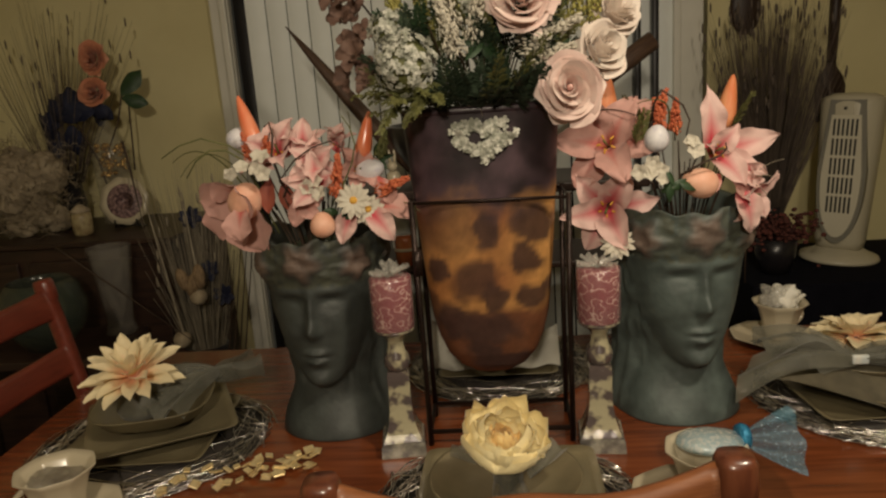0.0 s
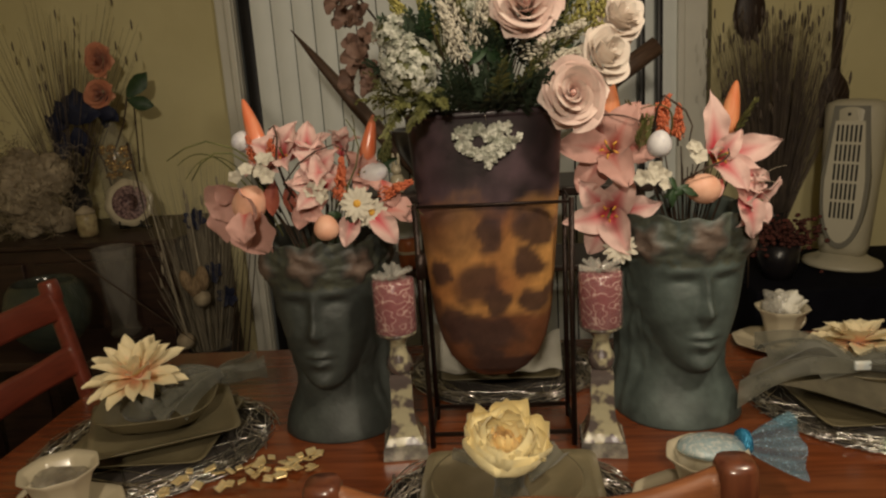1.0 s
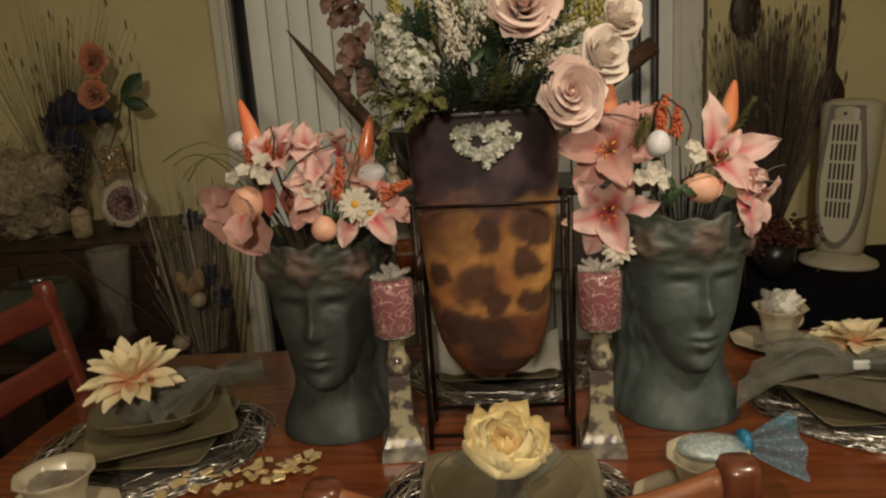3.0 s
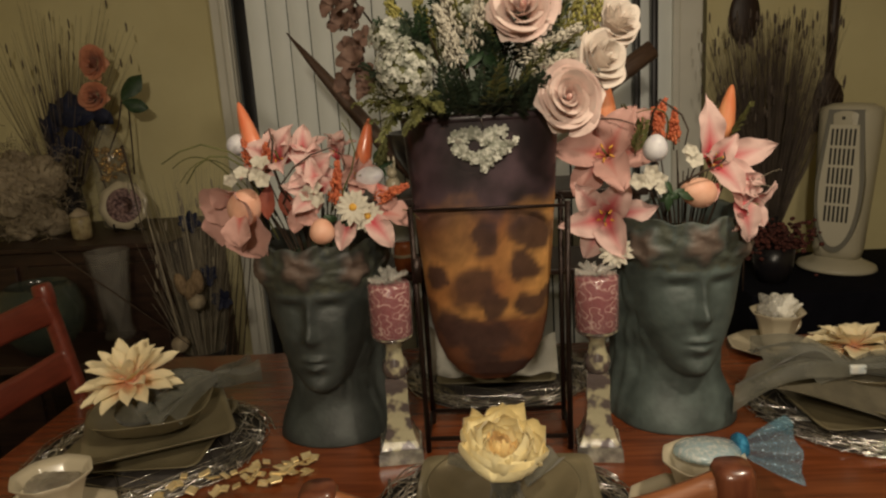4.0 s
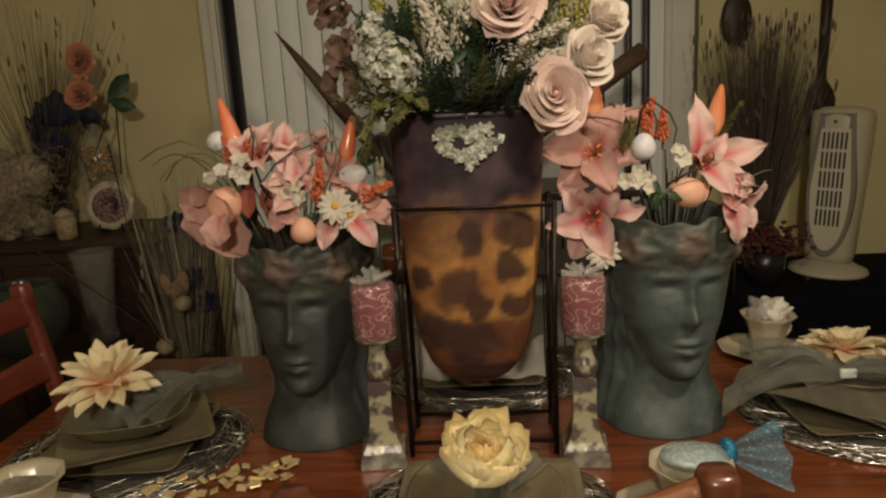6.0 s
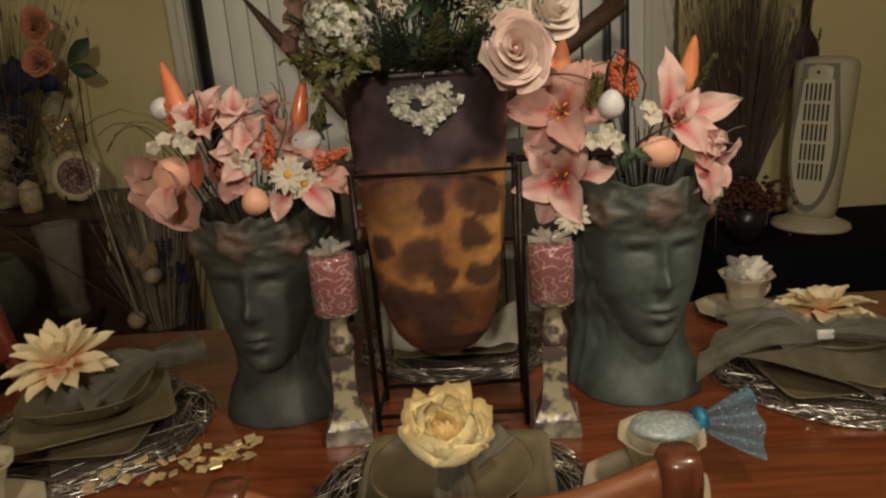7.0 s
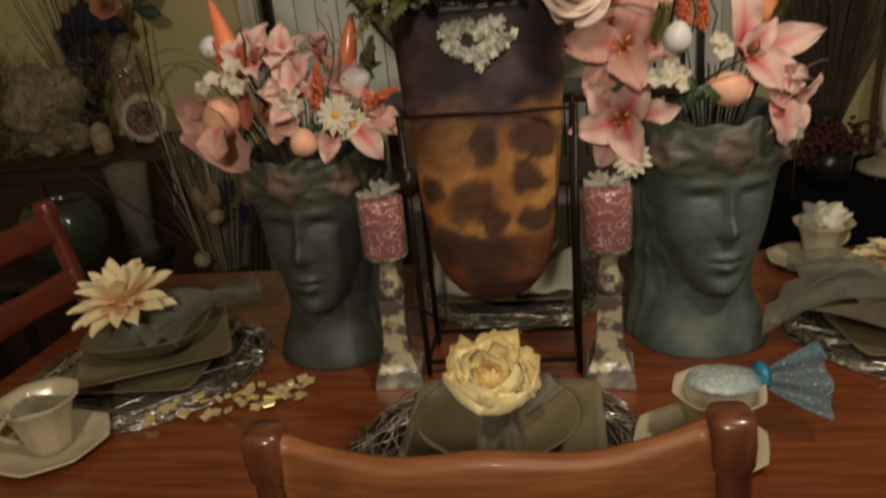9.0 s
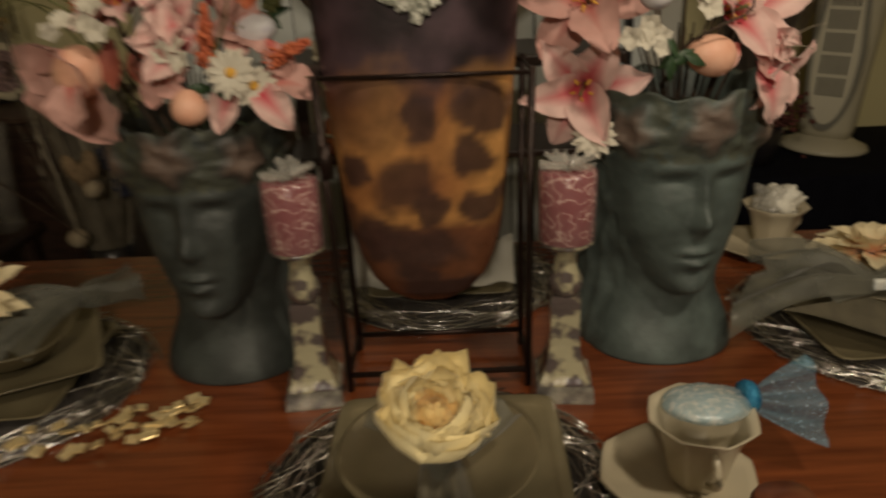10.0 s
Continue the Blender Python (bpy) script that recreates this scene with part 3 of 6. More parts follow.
part("bow_tail", fan_cloth([(0.088, 0.095, 0.012), (0.165, 0.15, 0.016)], 0.018, 0.12, 2.2, 0.026, 2, cols=40), GREYNAP, nap)
part("bow_tail", fan_cloth([(0.088, 0.095, 0.012), (0.03, -0.075, 0.0)], 0.02, 0.10, 2.0, 0.02, 3, lift=0.016, cols=40), GREYNAP, nap)
part("wrap", lathe([(0.044, -0.010), (0.050, 0.006), (0.040, 0.030), (0.020, 0.055), (0.004, 0.060)], 40, c=(-0.015, -0.025, 0.0)), GREYNAP, nap, "gathered grey cloth under the flower")
part("knot", ball((0.088, 0.095, 0.014), (0.016, 0.013, 0.013), 2), GREYNAP, nap)


# the setting in front
square_plate("charger_plate", 0.002, 1.0, 0.757, 0.295, 0.016, -1, "olive square charger plate on a silver placemat")
bowl(-0.004, 0.985, 0.770, 0.118, 0.046, "olive round shallow bowl on a charger plate", power=2.0)
nap = thing("napkin", (0.0, 0.985, 0.80), "grey organza napkin gathered under a yellow flower", "napkin", "napkins")
part("fold", fan_cloth([(0.0, -0.02, 0.04), (-0.075, 0.03, 0.055)], 0.02, 0.075, 1.5, 0.010, 4), GREYNAP, nap)
part("fold", fan_cloth([(0.0, -0.045, 0.034), (0.012, -0.150, -0.010)], 0.045, 0.070, 1.8, 0.010, 5, lift=0.012), OLIVEVEIL, nap, "grey fold hanging over the bowl's rim")
part("fold", fan_cloth([(0.03, -0.03, 0.03), (0.075, 0.03, 0.050)], 0.02, 0.06, 1.5, 0.008, 6), GREYNAP, nap)
part("gather", lathe([(0.03, -0.012), (0.02, 0.02), (0.024, 0.06), (0.033, 0.085)], 20, c=(0, -0.05, 0)), GREYNAP, nap)

# the setting behind the vase
square_plate("charger_plate", -0.01, 1.60, 0.757, 0.27, 0.016, 0, "olive square charger plate on a silver placemat")
square_plate("dinner_plate", -0.01, 1.61, 0.767, 0.21, 0.028, 45, "olive square plate turned on the charger")
nap = thing("napkin", (-0.01, 1.60, 0.795), "white folded napkin standing on a plate", "napkin", "napkins")
for sgn, reach, tall in ((-1, 0.157, 0.108), (1, 0.138, 0.080)):
    bm = bmesh.new()
    rows = [[bm.verts.new((sgn * (reach - 0.110 * u - 0.012 * v * u), -0.124 + 0.045 * v + 0.008 * math.sin(5 * u + 2 * v), -0.012 + v * (tall - 0.064 * u) + 0.004 * math.sin(9 * u)))
             for u in (k / 8 for k in range(9))] for v in (0, 0.25, 0.5, 0.75, 1.0)]
    for a, b in zip(rows, rows[1:]):
        for k in range(8):
            bm.faces.new((a[k], a[k + 1], b[k + 1], b[k]))
    bmesh.ops.solidify(bm, geom=bm.faces[:], thickness=0.003)
    part("fold", bm, WHITENAP, nap)
part("fold", fan_cloth([(-0.06, -0.06, 0.0), (-0.135, -0.075, 0.03)], 0.07, 0.06, 0.7, 0.008, 17), WHITENAP, nap)
part("fold", fan_cloth([(0.0, 0.0, 0.0), (0.115, -0.03, 0.065)], 0.05, 0.05, 1.0, 0.010, 8), WHITENAP, nap)

# the setting beside the second head
square_plate("charger_plate", 0.715, 1.36, 0.757, 0.30, 0.016, 4, "olive square charger plate on a silver placemat")
square_plate("dinner_plate", 0.715, 1.36, 0.767, 0.275, 0.034, 44, "olive square dinner plate set askew on the charger")
bowl(0.715, 1.37, 0.784, 0.115, 0.052, "olive round soup bowl on a dinner plate", power=2.2)
nap = thing("napkin", (0.66, 1.29, 0.84), "sheer grey organza napkin with a jewelled buckle over a bowl", "napkin", "napkins")
part("bow_loop", fan_cloth([(0.0, 0.0, 0.012), (-0.185, 0.035, -0.012)], 0.035, 0.21, 2.4, 0.016, 9, lift=0.030, sag=0.012, skew=0.30, cols=44), GREYNAP, nap)
part("bow_loop", fan_cloth([(-0.02, 0.01, 0.020), (-0.150, 0.075, 0.020)], 0.03, 0.13, 2.0, 0.016, 19, lift=0.024, skew=-0.25, cols=36), GREYNAP, nap)
part("bow_loop", fan_cloth([(0.0, 0.0, 0.012), (0.21, 0.0, -0.012)], 0.035, 0.18, 3, 0.014, 10, lift=0.02, sag=0.015), GREYNAP, nap)
part("bow_tail", fan_cloth([(0.0, 0.02, 0.01), (0.0, 0.14, 0.0)], 0.2, 0.30, 3, 0.01, 11), GREYNAP, nap)
part("bow_loop", fan_cloth([(0.0, -0.004, 0.014), (-0.085, -0.01, 0.004)], 0.028, 0.055, 1.5, 0.008, 12), GREYNAP, nap)
part("bow_loop", fan_cloth([(0.0, -0.004, 0.014), (0.085, -0.01, 0.004)], 0.028, 0.055, 1.5, 0.008, 13), GREYNAP, nap)
part("drape", fan_cloth([(0.02, 0.0, 0.002), (0.055, -0.105, -0.062)], 0.40, 0.03, 1.2, 0.006, 18, cols=36), OLIVEVEIL, nap, "dark olive corner of the cloth hanging over the plates")
part("buckle", box((0, -0.018, 0.018), (0.030, 0.010, 0.018), 0.003), CANDYWHITE, nap, "sparkling rhinestone buckle")

cup(-0.724, 0.985, 0.7502, "cream octagonal china teacup with film tucked inside", turn=10, handle=215)
tuft(-0.724, 0.985, 0.826, 0.040, 0.012, FILM, "crumpled grey film in a teacup", 21, white=False)
cup(0.667, 1.66, 0.7502, "cream china teacup holding crumpled tissue", turn=14, sx=-0.02, handle=20)
tuft(0.667, 1.66, 0.838, 0.043, 0.042, CELLO, "crumpled white tissue and film in a teacup", 31)
cup(0.298, 0.985, 0.7502, "cream octagonal china teacup under a bag of sweets", turn=8, sx=-0.022, handle=270)

# the bag of sweets that lies on the cup
bag = thing("candy_bag", (0.302, 0.992, 0.845), "blue glittery film bag of sweets tied with tinsel", "candy bag")
ob = part("pouch", ball((0.006, 0.012, 0.004), (0.051, 0.038, 0.014), 4), BLUEFOIL, bag, "blue glitter film round white sweets")
for v in ob.data.vertices:
    v.co += v.co.normalized() * (0.003 * noise.noise(v.co * 45) + 0.0015 * noise.noise(v.co * 120))
part("sweets", ball((0.006, 0.012, 0.001), (0.042, 0.029, 0.010), 3), CANDYWHITE, bag)
part("tie", lathe([(0.012, -0.008), (0.018, -0.007), (0.0205, 0.0), (0.018, 0.007), (0.012, 0.008)], 20), BLUETIE, bag, "blue tinsel tie", m=pose(0.057, 0.02, 0.006, 0, 90, 8))
part("tail", fan_cloth([(0, 0, 0), (0.090, 0, 0)], 0.022, 0.110, 2.3, 0.008, 14, cols=40), BLUETAIL, bag, "flared blue glitter tail", m=pose(0.062, 0.018, 0.000, 0, 5, 6) @ pose(0, 0, 0, 48, 0, 0))

# gold confetti
bm = box((0, 0, 0.002), (0.0185, 0.0185, 0.0035), 0.001, 1)
GOLDSQ = mesh_of("gold_square", bm, GOLD, False)
rnd = random.Random(8)
for k in range(46):
    x = rnd.uniform(-0.60, -0.34)
    y = 1.075 + (x + 0.58) * 0.32 + rnd.uniform(-0.04, 0.045)
    ob = part("gold_square", GOLDSQ, None, None, m=pose(x, y, 0.757 + rnd.uniform(0, 0.003), rnd.uniform(-22, 22), rnd.uniform(-22, 22), rnd.uniform(0, 90)) @ Matrix.Diagonal((rnd.uniform(0.5, 1.15), rnd.uniform(0.7, 1.1), 1, 1)))
    tagged(ob, "small shiny square gold bead scattered on the table", "confetti", "gold confetti")


# ---- vase in its iron stand ----
VX, VY = -0.016, 1.264
vase = thing("tall_vase", (VX, VY, 0.868), "tall mottled amber and plum glazed vase with a rounded foot", "vase")
prof = [(0.004, 0.0), (0.035, 0.006), (0.062, 0.022), (0.083, 0.047), (0.097, 0.08), (0.107, 0.12), (0.113, 0.17), (0.118, 0.23), (0.123, 0.29), (0.128, 0.35), (0.132, 0.42), (0.137, 0.488), (0.139, 0.494), (0.136, 0.497), (0.131, 0.49), (0.126, 0.42), (0.11, 0.25), (0.004, 0.22)]
fine = []
for (r0, z0), (r1, z1) in zip(prof, prof[1:]):
    n = 1 if z1 < z0 or z1 - z0 < 0.01 else 7
    fine += [(r0 + (r1 - r0) * k / n, z0 + (z1 - z0) * k / n) for k in range(n)]
fine.append(prof[-1])
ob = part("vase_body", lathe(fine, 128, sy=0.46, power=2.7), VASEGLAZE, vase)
rim = part("rim", lathe([(0.1372, 0.486), (0.1395, 0.489), (0.1400, 0.4935), (0.1375, 0.4975), (0.134, 0.4975), (0.1315, 0.494)], 128, sy=0.46, power=2.7), VASEGLAZE, vase, "rolled plum rim")
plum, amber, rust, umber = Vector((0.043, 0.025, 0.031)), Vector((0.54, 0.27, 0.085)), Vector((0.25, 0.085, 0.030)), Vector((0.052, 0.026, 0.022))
# dark blotches of the glaze: across, height, half width, half height, depth of tone
BLOTS = ((0.0, 0.286, 0.021, 0.032, 1.0), (0.065, 0.231, 0.028, 0.030, 1.0), (0.080, 0.297, 0.036, 0.034, 1.0), (-0.085, 0.213, 0.022, 0.015, 1.0), (-0.022, 0.193, 0.044, 0.036, 0.9),
         (0.010, 0.162, 0.019, 0.030, 1.0), (0.076, 0.163, 0.032, 0.022, 1.0), (-0.063, 0.118, 0.036, 0.038, 1.0), (-0.070, 0.285, 0.052, 0.046, 0.55), (-0.005, 0.100, 0.052, 0.032, 0.95),
         (-0.010, 0.045, 0.030, 0.032, 1.0), (0.042, 0.030, 0.040, 0.022, 1.0), (0.106, 0.178, 0.010, 0.014, 1.0), (-0.105, 0.150, 0.014, 0.030, 0.7))
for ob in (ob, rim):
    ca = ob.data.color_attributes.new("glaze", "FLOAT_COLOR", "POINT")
    for i, v in enumerate(ob.data.vertices):
        p = v.co
        warp = Vector((noise.noise(p * 34), noise.noise(p * 34 + Vector((9, 0, 0))), noise.noise(p * 34 + Vector((0, 9, 0))))) * 0.014
        warp += Vector((noise.noise(p * 90), 0, noise.noise(p * 90 + Vector((5, 0, 0))))) * 0.004
        q = p + warp
        n2 = noise.noise(p * 9 + Vector((0.3, 4, 2.2)))
        side = 1 if p.y < 0 else -1
        blot = 0.0
        for bx, bz, rx, rz, deep in BLOTS:
            d = math.hypot((q.x * side - bx) / rx, (q.z - bz) / rz)
            blot = max(blot, deep * min(1, max(0, (1.24 - d) / 0.42)))
        k = min(1, max(0, (p.z + 0.03 * n2 + 1.2 * warp.z - 0.308) / 0.045))
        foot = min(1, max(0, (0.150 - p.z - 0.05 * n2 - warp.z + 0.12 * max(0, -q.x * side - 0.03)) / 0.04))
        # amber clears towards +x on the front: light from that side painted into the glaze
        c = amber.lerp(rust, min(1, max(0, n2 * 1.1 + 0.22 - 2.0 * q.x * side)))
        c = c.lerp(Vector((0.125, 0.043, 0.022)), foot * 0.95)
        c = c.lerp(umber, blot * 0.92)
        n3 = noise.fractal(p * 16 + Vector((7, 1, 3)), 1.0, 2.0, 3)
        c = c.lerp(plum * max(0.5, 1.0 + 1.1 * n3), k)
        c = c * (1 + 0.18 * noise.noise(p * 130) + 0.16 * noise.noise(p * 55))
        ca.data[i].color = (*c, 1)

stand = thing("iron_vase_stand", (-0.008, 1.26, 0.75), "dark iron four-legged stand that holds the tall vase", "stand")
LX, LY = 0.131, 0.059
for sx in (-1, 1):
    for sy in (-1, 1):
        part("leg", tube([(sx * LX, sy * LY, 0.002), (sx * (LX + 0.001), sy * LY, 0.25), (sx * (LX + 0.004), sy * LY, 0.462)], 0.0052, seg=8), IRON, stand)
    part("side_bar", tube([(sx * LX, -LY, 0.028), (sx * LX, LY, 0.028)], 0.004, seg=8), IRON, stand)
for sy in (-1, 1):
    part("cross_bar", tube([(-LX, sy * LY, 0.028), (LX, sy * LY, 0.028)], 0.0042, seg=8), IRON, stand)
part("collar", tube([(-LX - 0.004, -LY, 0.458), (LX + 0.004, -LY, 0.455), (LX + 0.004, LY, 0.455), (-LX - 0.004, LY, 0.458), (-LX - 0.004, -LY, 0.458)], 0.003, seg=8), IRON, stand)
part("sleeve", lathe([(0.0085, 0), (0.0085, 0.045)], 10, c=(-LX, -LY, 0.33)), IRON, stand)


# ---- head planters: plain busts ----
def bust(m, label, stone, sweep):
    bm = bmesh.new()
    NZ, NA = 110, 120
    H = 0.40
    # height: half width and half depth of the body, then half width and depth of the face
    key = [(0.0, 0.113, 0.092, 0.0, 0.0), (0.02, 0.110, 0.086, 0.0, 0.0), (0.04, 0.104, 0.074, 0.0, 0.0), (0.06, 0.095, 0.062, 0.0, 0.0), (0.082, 0.084, 0.056, 0.0, 0.0), (0.100, 0.080, 0.055, 0.02, 0.058),
           (0.110, 0.080, 0.055, 0.034, 0.088), (0.13, 0.081, 0.055, 0.052, 0.097), (0.165, 0.087, 0.056, 0.072, 0.099), (0.21, 0.096, 0.056, 0.088, 0.100),
           (0.26, 0.103, 0.056, 0.098, 0.100), (0.30, 0.110, 0.064, 0.103, 0.101), (0.32, 0.114, 0.095, 0.106, 0.105), (0.345, 0.118, 0.110, 0.106, 0.108), (0.37, 0.120, 0.114, 0.1, 0.1), (0.40, 0.123, 0.116, 0.1, 0.1)]
    # hair that falls behind the neck to the shoulders: height, half width
    hair = ((0.0, 0.108), (0.06, 0.103), (0.10, 0.099), (0.15, 0.098), (0.22, 0.102), (0.30, 0.109), (0.40, 0.116))

    def dims(z):
        span = [min(H, max(0, z + d * 0.004)) for d in range(-3, 4)]
        return [float(np.mean(np.interp(span, [k_[0] for k_ in key], [k_[i] for k_ in key]))) for i in (1, 2, 3, 4)]

    def g(x, z, cx, cz, sx, sz):
        return math.exp(-((x - cx) / sx) ** 2 - ((z - cz) / sz) ** 2)

    tints = []
    brown, green = Vector((0.17, 0.115, 0.09)), Vector((0.075, 0.08, 0.055))
    rings = []
    for i in range(NZ + 1):
        z = H * i / NZ
        w, f, wf, ff = dims(z)
        ring = []
        for j in range(NA):
            a = 2 * math.pi * j / NA
            c, s = math.cos(a), math.sin(a)
            back = 0.115 if z > 0.1 else 0.085 + 0.3 * z
            r = 1.0 / math.sqrt((c / w) ** 2 + (s / (f if s < 0 else back)) ** 2)
            wh = np.interp(z, [h_[0] for h_ in hair], [h_[1] for h_ in hair])
            aside = sweep * min(1, max(0, (0.34 - z) / 0.1))
            qa, qb, qc = (c / wh) ** 2 + (s / 0.074) ** 2, -aside * c / wh ** 2 - 0.045 * s / 0.074 ** 2, (aside / wh) ** 2 + (0.045 / 0.074) ** 2 - 1
            rh = (-qb + math.sqrt(qb * qb - qa * qc)) / qa
            lock = 0.003 * math.sin(24 * a + 2.5 * math.sin(9 * z + 5 * c)) * min(1, max(0, (0.34 - z) / 0.04))
            r = (r ** 10 + (rh + lock) ** 10) ** 0.1
            face = 0.0
            if s < 0 and wf > 0.004:
                rf = (abs(c / wf) ** 2.3 + abs(s / ff) ** 2.3) ** (-1 / 2.3)
                face = 1 if rf > r else 0
                r = (r ** 14 + rf ** 14) ** (1 / 14)
            x, y = r * c, r * s
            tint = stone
            if s < 0 and face:
                ax = abs(x)
                rel = 0.022 * g(ax, z, 0, 0.230, 0.0110, 0.016) + 0.014 * g(ax, z, 0, 0.264, 0.0085, 0.036)
                rel += 0.005 * g(ax, z, 0.012, 0.223, 0.006, 0.007)
                rel += 0.006 * g(ax, z, 0.038, 0.303, 0.030, 0.009) - 0.015 * g(ax, z, 0.037, 0.280, 0.021, 0.013)
                rel += 0.009 * g(ax, z, 0.038, 0.277, 0.015, 0.009)
                rel += 0.009 * g(ax, z, 0.005, 0.184, 0.014, 0.0058) + 0.011 * g(ax, z, 0, 0.167, 0.014, 0.0070) - 0.006 * g(ax, z, 0, 0.1755, 0.021, 0.0030)
                rel += 0.008 * g(ax, z, 0, 0.126, 0.023, 0.013) + 0.004 * g(ax, z, 0.05, 0.230, 0.022, 0.028) - 0.004 * g(ax, z, 0, 0.150, 0.02, 0.007)
                y -= rel
            elif 0.06 < z < 0.325 and abs(c) > 0.35:
                k = 0.007 * min(1, max(0, (z - 0.06) / 0.12)) * noise.noise(Vector((c * 6, s * 9, z * 26)))
                x += k * c
                y += k * s
            if z > 0.31:
                kk = min(1, (z - 0.31) / 0.02)
                bump = 0.004 * noise.noise(Vector((c * 8, s * 8, z * 66))) + 0.003 * noise.noise(Vector((c * 19, s * 19, z * 150)))
                if noise.noise(Vector((c * 5, s * 5, z * 40))) > 0.05:
                    tint = stone.lerp(green, 0.8)
                for ca, cz, big in ((-1.62, 0.362, 1.15), (-0.75, 0.352, 1.0), (-2.5, 0.352, 1.0), (0.3, 0.36, 1.0), (2.9, 0.36, 1.0)):
                    da = (a - 2 * math.pi if a > math.pi else a) - ca
                    u, v = da * 0.125, z - cz
                    q = math.hypot(u, v) / (0.043 * big * (0.84 + 0.16 * math.cos(5 * math.atan2(v, u) + 1)))
                    if q < 1:
                        bump += 0.0095 * (1 - q ** 3) * (0.4 + 0.6 * min(1, q * 2.2))
                        tint = stone.lerp(brown, min(1, 2.0 * (1 - q)) * 0.8)
                    elif q < 1.4:
                        tint = stone.lerp(green, 0.6)
                x *= 1 + kk * bump / w
                y *= 1 + kk * bump / w
            zz = z + (0.003 * math.sin(5 * a + 1) + 0.004 * math.sin(13 * a)) * max(0, (z - 0.37) / 0.03)
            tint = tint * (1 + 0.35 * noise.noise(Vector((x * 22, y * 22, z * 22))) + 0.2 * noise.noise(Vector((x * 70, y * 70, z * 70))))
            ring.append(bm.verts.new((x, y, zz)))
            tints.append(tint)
        rings.append(ring)
    inner = []
    for s, dz in ((0.88, -0.004), (0.82, -0.09)):
        inner.append([bm.verts.new((v.co.x * s, v.co.y * s, v.co.z + dz)) for v in rings[-1]])
        tints += [stone * 0.8] * NA
    allr = rings + inner
    for a, b in zip(allr, allr[1:]):
        for j in range(NA):
            q = (j + 1) % NA
            bm.faces.new((a[j], a[q], b[q], b[j]))
    bm.faces.new(list(reversed(rings[0])))
    bm.faces.new(inner[-1])
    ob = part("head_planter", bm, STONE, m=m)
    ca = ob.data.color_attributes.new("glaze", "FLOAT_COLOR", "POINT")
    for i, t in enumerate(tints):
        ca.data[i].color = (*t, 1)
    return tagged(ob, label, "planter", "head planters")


# the first head's stone is darkened: the shade over it is put into the tint
bust(pose(-0.338, 1.318, 0.7503, 0, 0, -3), "slate grey bust-shaped planter filled with lilies, darkened for its shade", Vector((0.046, 0.054, 0.050)), 0.012)
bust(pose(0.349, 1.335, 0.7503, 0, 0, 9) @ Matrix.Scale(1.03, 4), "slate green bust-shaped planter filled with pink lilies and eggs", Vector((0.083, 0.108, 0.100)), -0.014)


# ---- candlesticks and candles ----
def candlestick(x, y, turn):
    st = thing("candlestick", (x, y, 0.7502), "cream and plum glazed candlestick with a square flared foot", "candlestick", "candlesticks", m=pose(x, y, 0.7502, 0, 0, turn))
    foot = [(0.036, 0.02), (0.0370, 0.027), (0.0305, 0.040), (0.0245, 0.058), (0.0212, 0.082), (0.0198, 0.120), (0.0205, 0.150), (0.019, 0.158)]
    part("foot", lathe(foot, 4, phase=math.pi / 4, power=2.0, sx=1.38, sy=1.38), MOSAIC, st, smooth=False)
    part("foot_block", lathe([(0.0415, 0.0), (0.042, 0.004), (0.0405, 0.022), (0.039, 0.026)], 4, phase=math.pi / 4, sx=1.38, sy=1.38), GREYGLASS, st, "grey glass block", smooth=False)
    part("stem", lathe([(0.0185, 0.156), (0.0225, 0.164), (0.0240, 0.173), (0.0225, 0.183), (0.0165, 0.193), (0.0145, 0.203), (0.0150, 0.213), (0.021, 0.223), (0.033, 0.230), (0.0365, 0.234), (0.034, 0.237)], 28), MOSAIC, st)
    ca = thing("pillar_candle", (x, y, 0.987), "rose red pillar candle with white scrolls, wrapped in clear film", "candle", "pillar candles")
    part("wax", lathe([(0.036, 0), (0.0375, 0.002), (0.0375, 0.092), (0.035, 0.096), (0.004, 0.095)], 40), CANDLE, ca)
    part("wick", tube([(0, 0, 0.094), (0.001, 0, 0.104)], 0.001, seg=5), TWIG, ca)
    rnd = random.Random(int(100 * x))
    for k in range(7):
        a = k * 0.9 + rnd.uniform(-0.3, 0.3)
        part("film_fold", fan_cloth([(0, 0, 0.097), (0.036 * math.cos(a), 0.036 * math.sin(a), 0.098 + rnd.uniform(0.002, 0.018))], 0.008, 0.034, 2.2, 0.004, k, n=6, cols=12), CELLO, ca, "crumpled clear film")
    part("film_sleeve", lathe([(0.0385, 0.001), (0.0392, 0.03), (0.0386, 0.06), (0.039, 0.094), (0.03, 0.099)], 26, close=False), CELLOTHIN, ca, "clear film sleeve")


candlestick(-0.190, 1.198, 7)
candlestick(0.172, 1.190, -4)


# ---- flowers and eggs ----
LILYP = [petal("petal", 0.10, 0.052, PINKPETAL, mid=0.5, tip=0.85, cup=0.4, bend=-1.5, start=0.75, ruffle=0.11, nv=16, seed=s) for s in (1, 2, 3)]
SALMP = [petal("petal", 0.10, 0.058, SALMONPETAL, mid=0.55, tip=0.75, cup=0.35, bend=-1.5, start=0.7, ruffle=0.12, nv=16, seed=s) for s in (4, 5)]
ROSEP = [petal("petal", 0.06, 0.066, m_, mid=0.62, tip=0.5, cup=0.5, bend=b, start=0.0, ruffle=0.03, seed=6 + i)
         for i, (m_, b) in enumerate(((ROSEPETAL, -1.0), (CREAMROSE, -1.0), (PEACHROSE, -0.9)))]
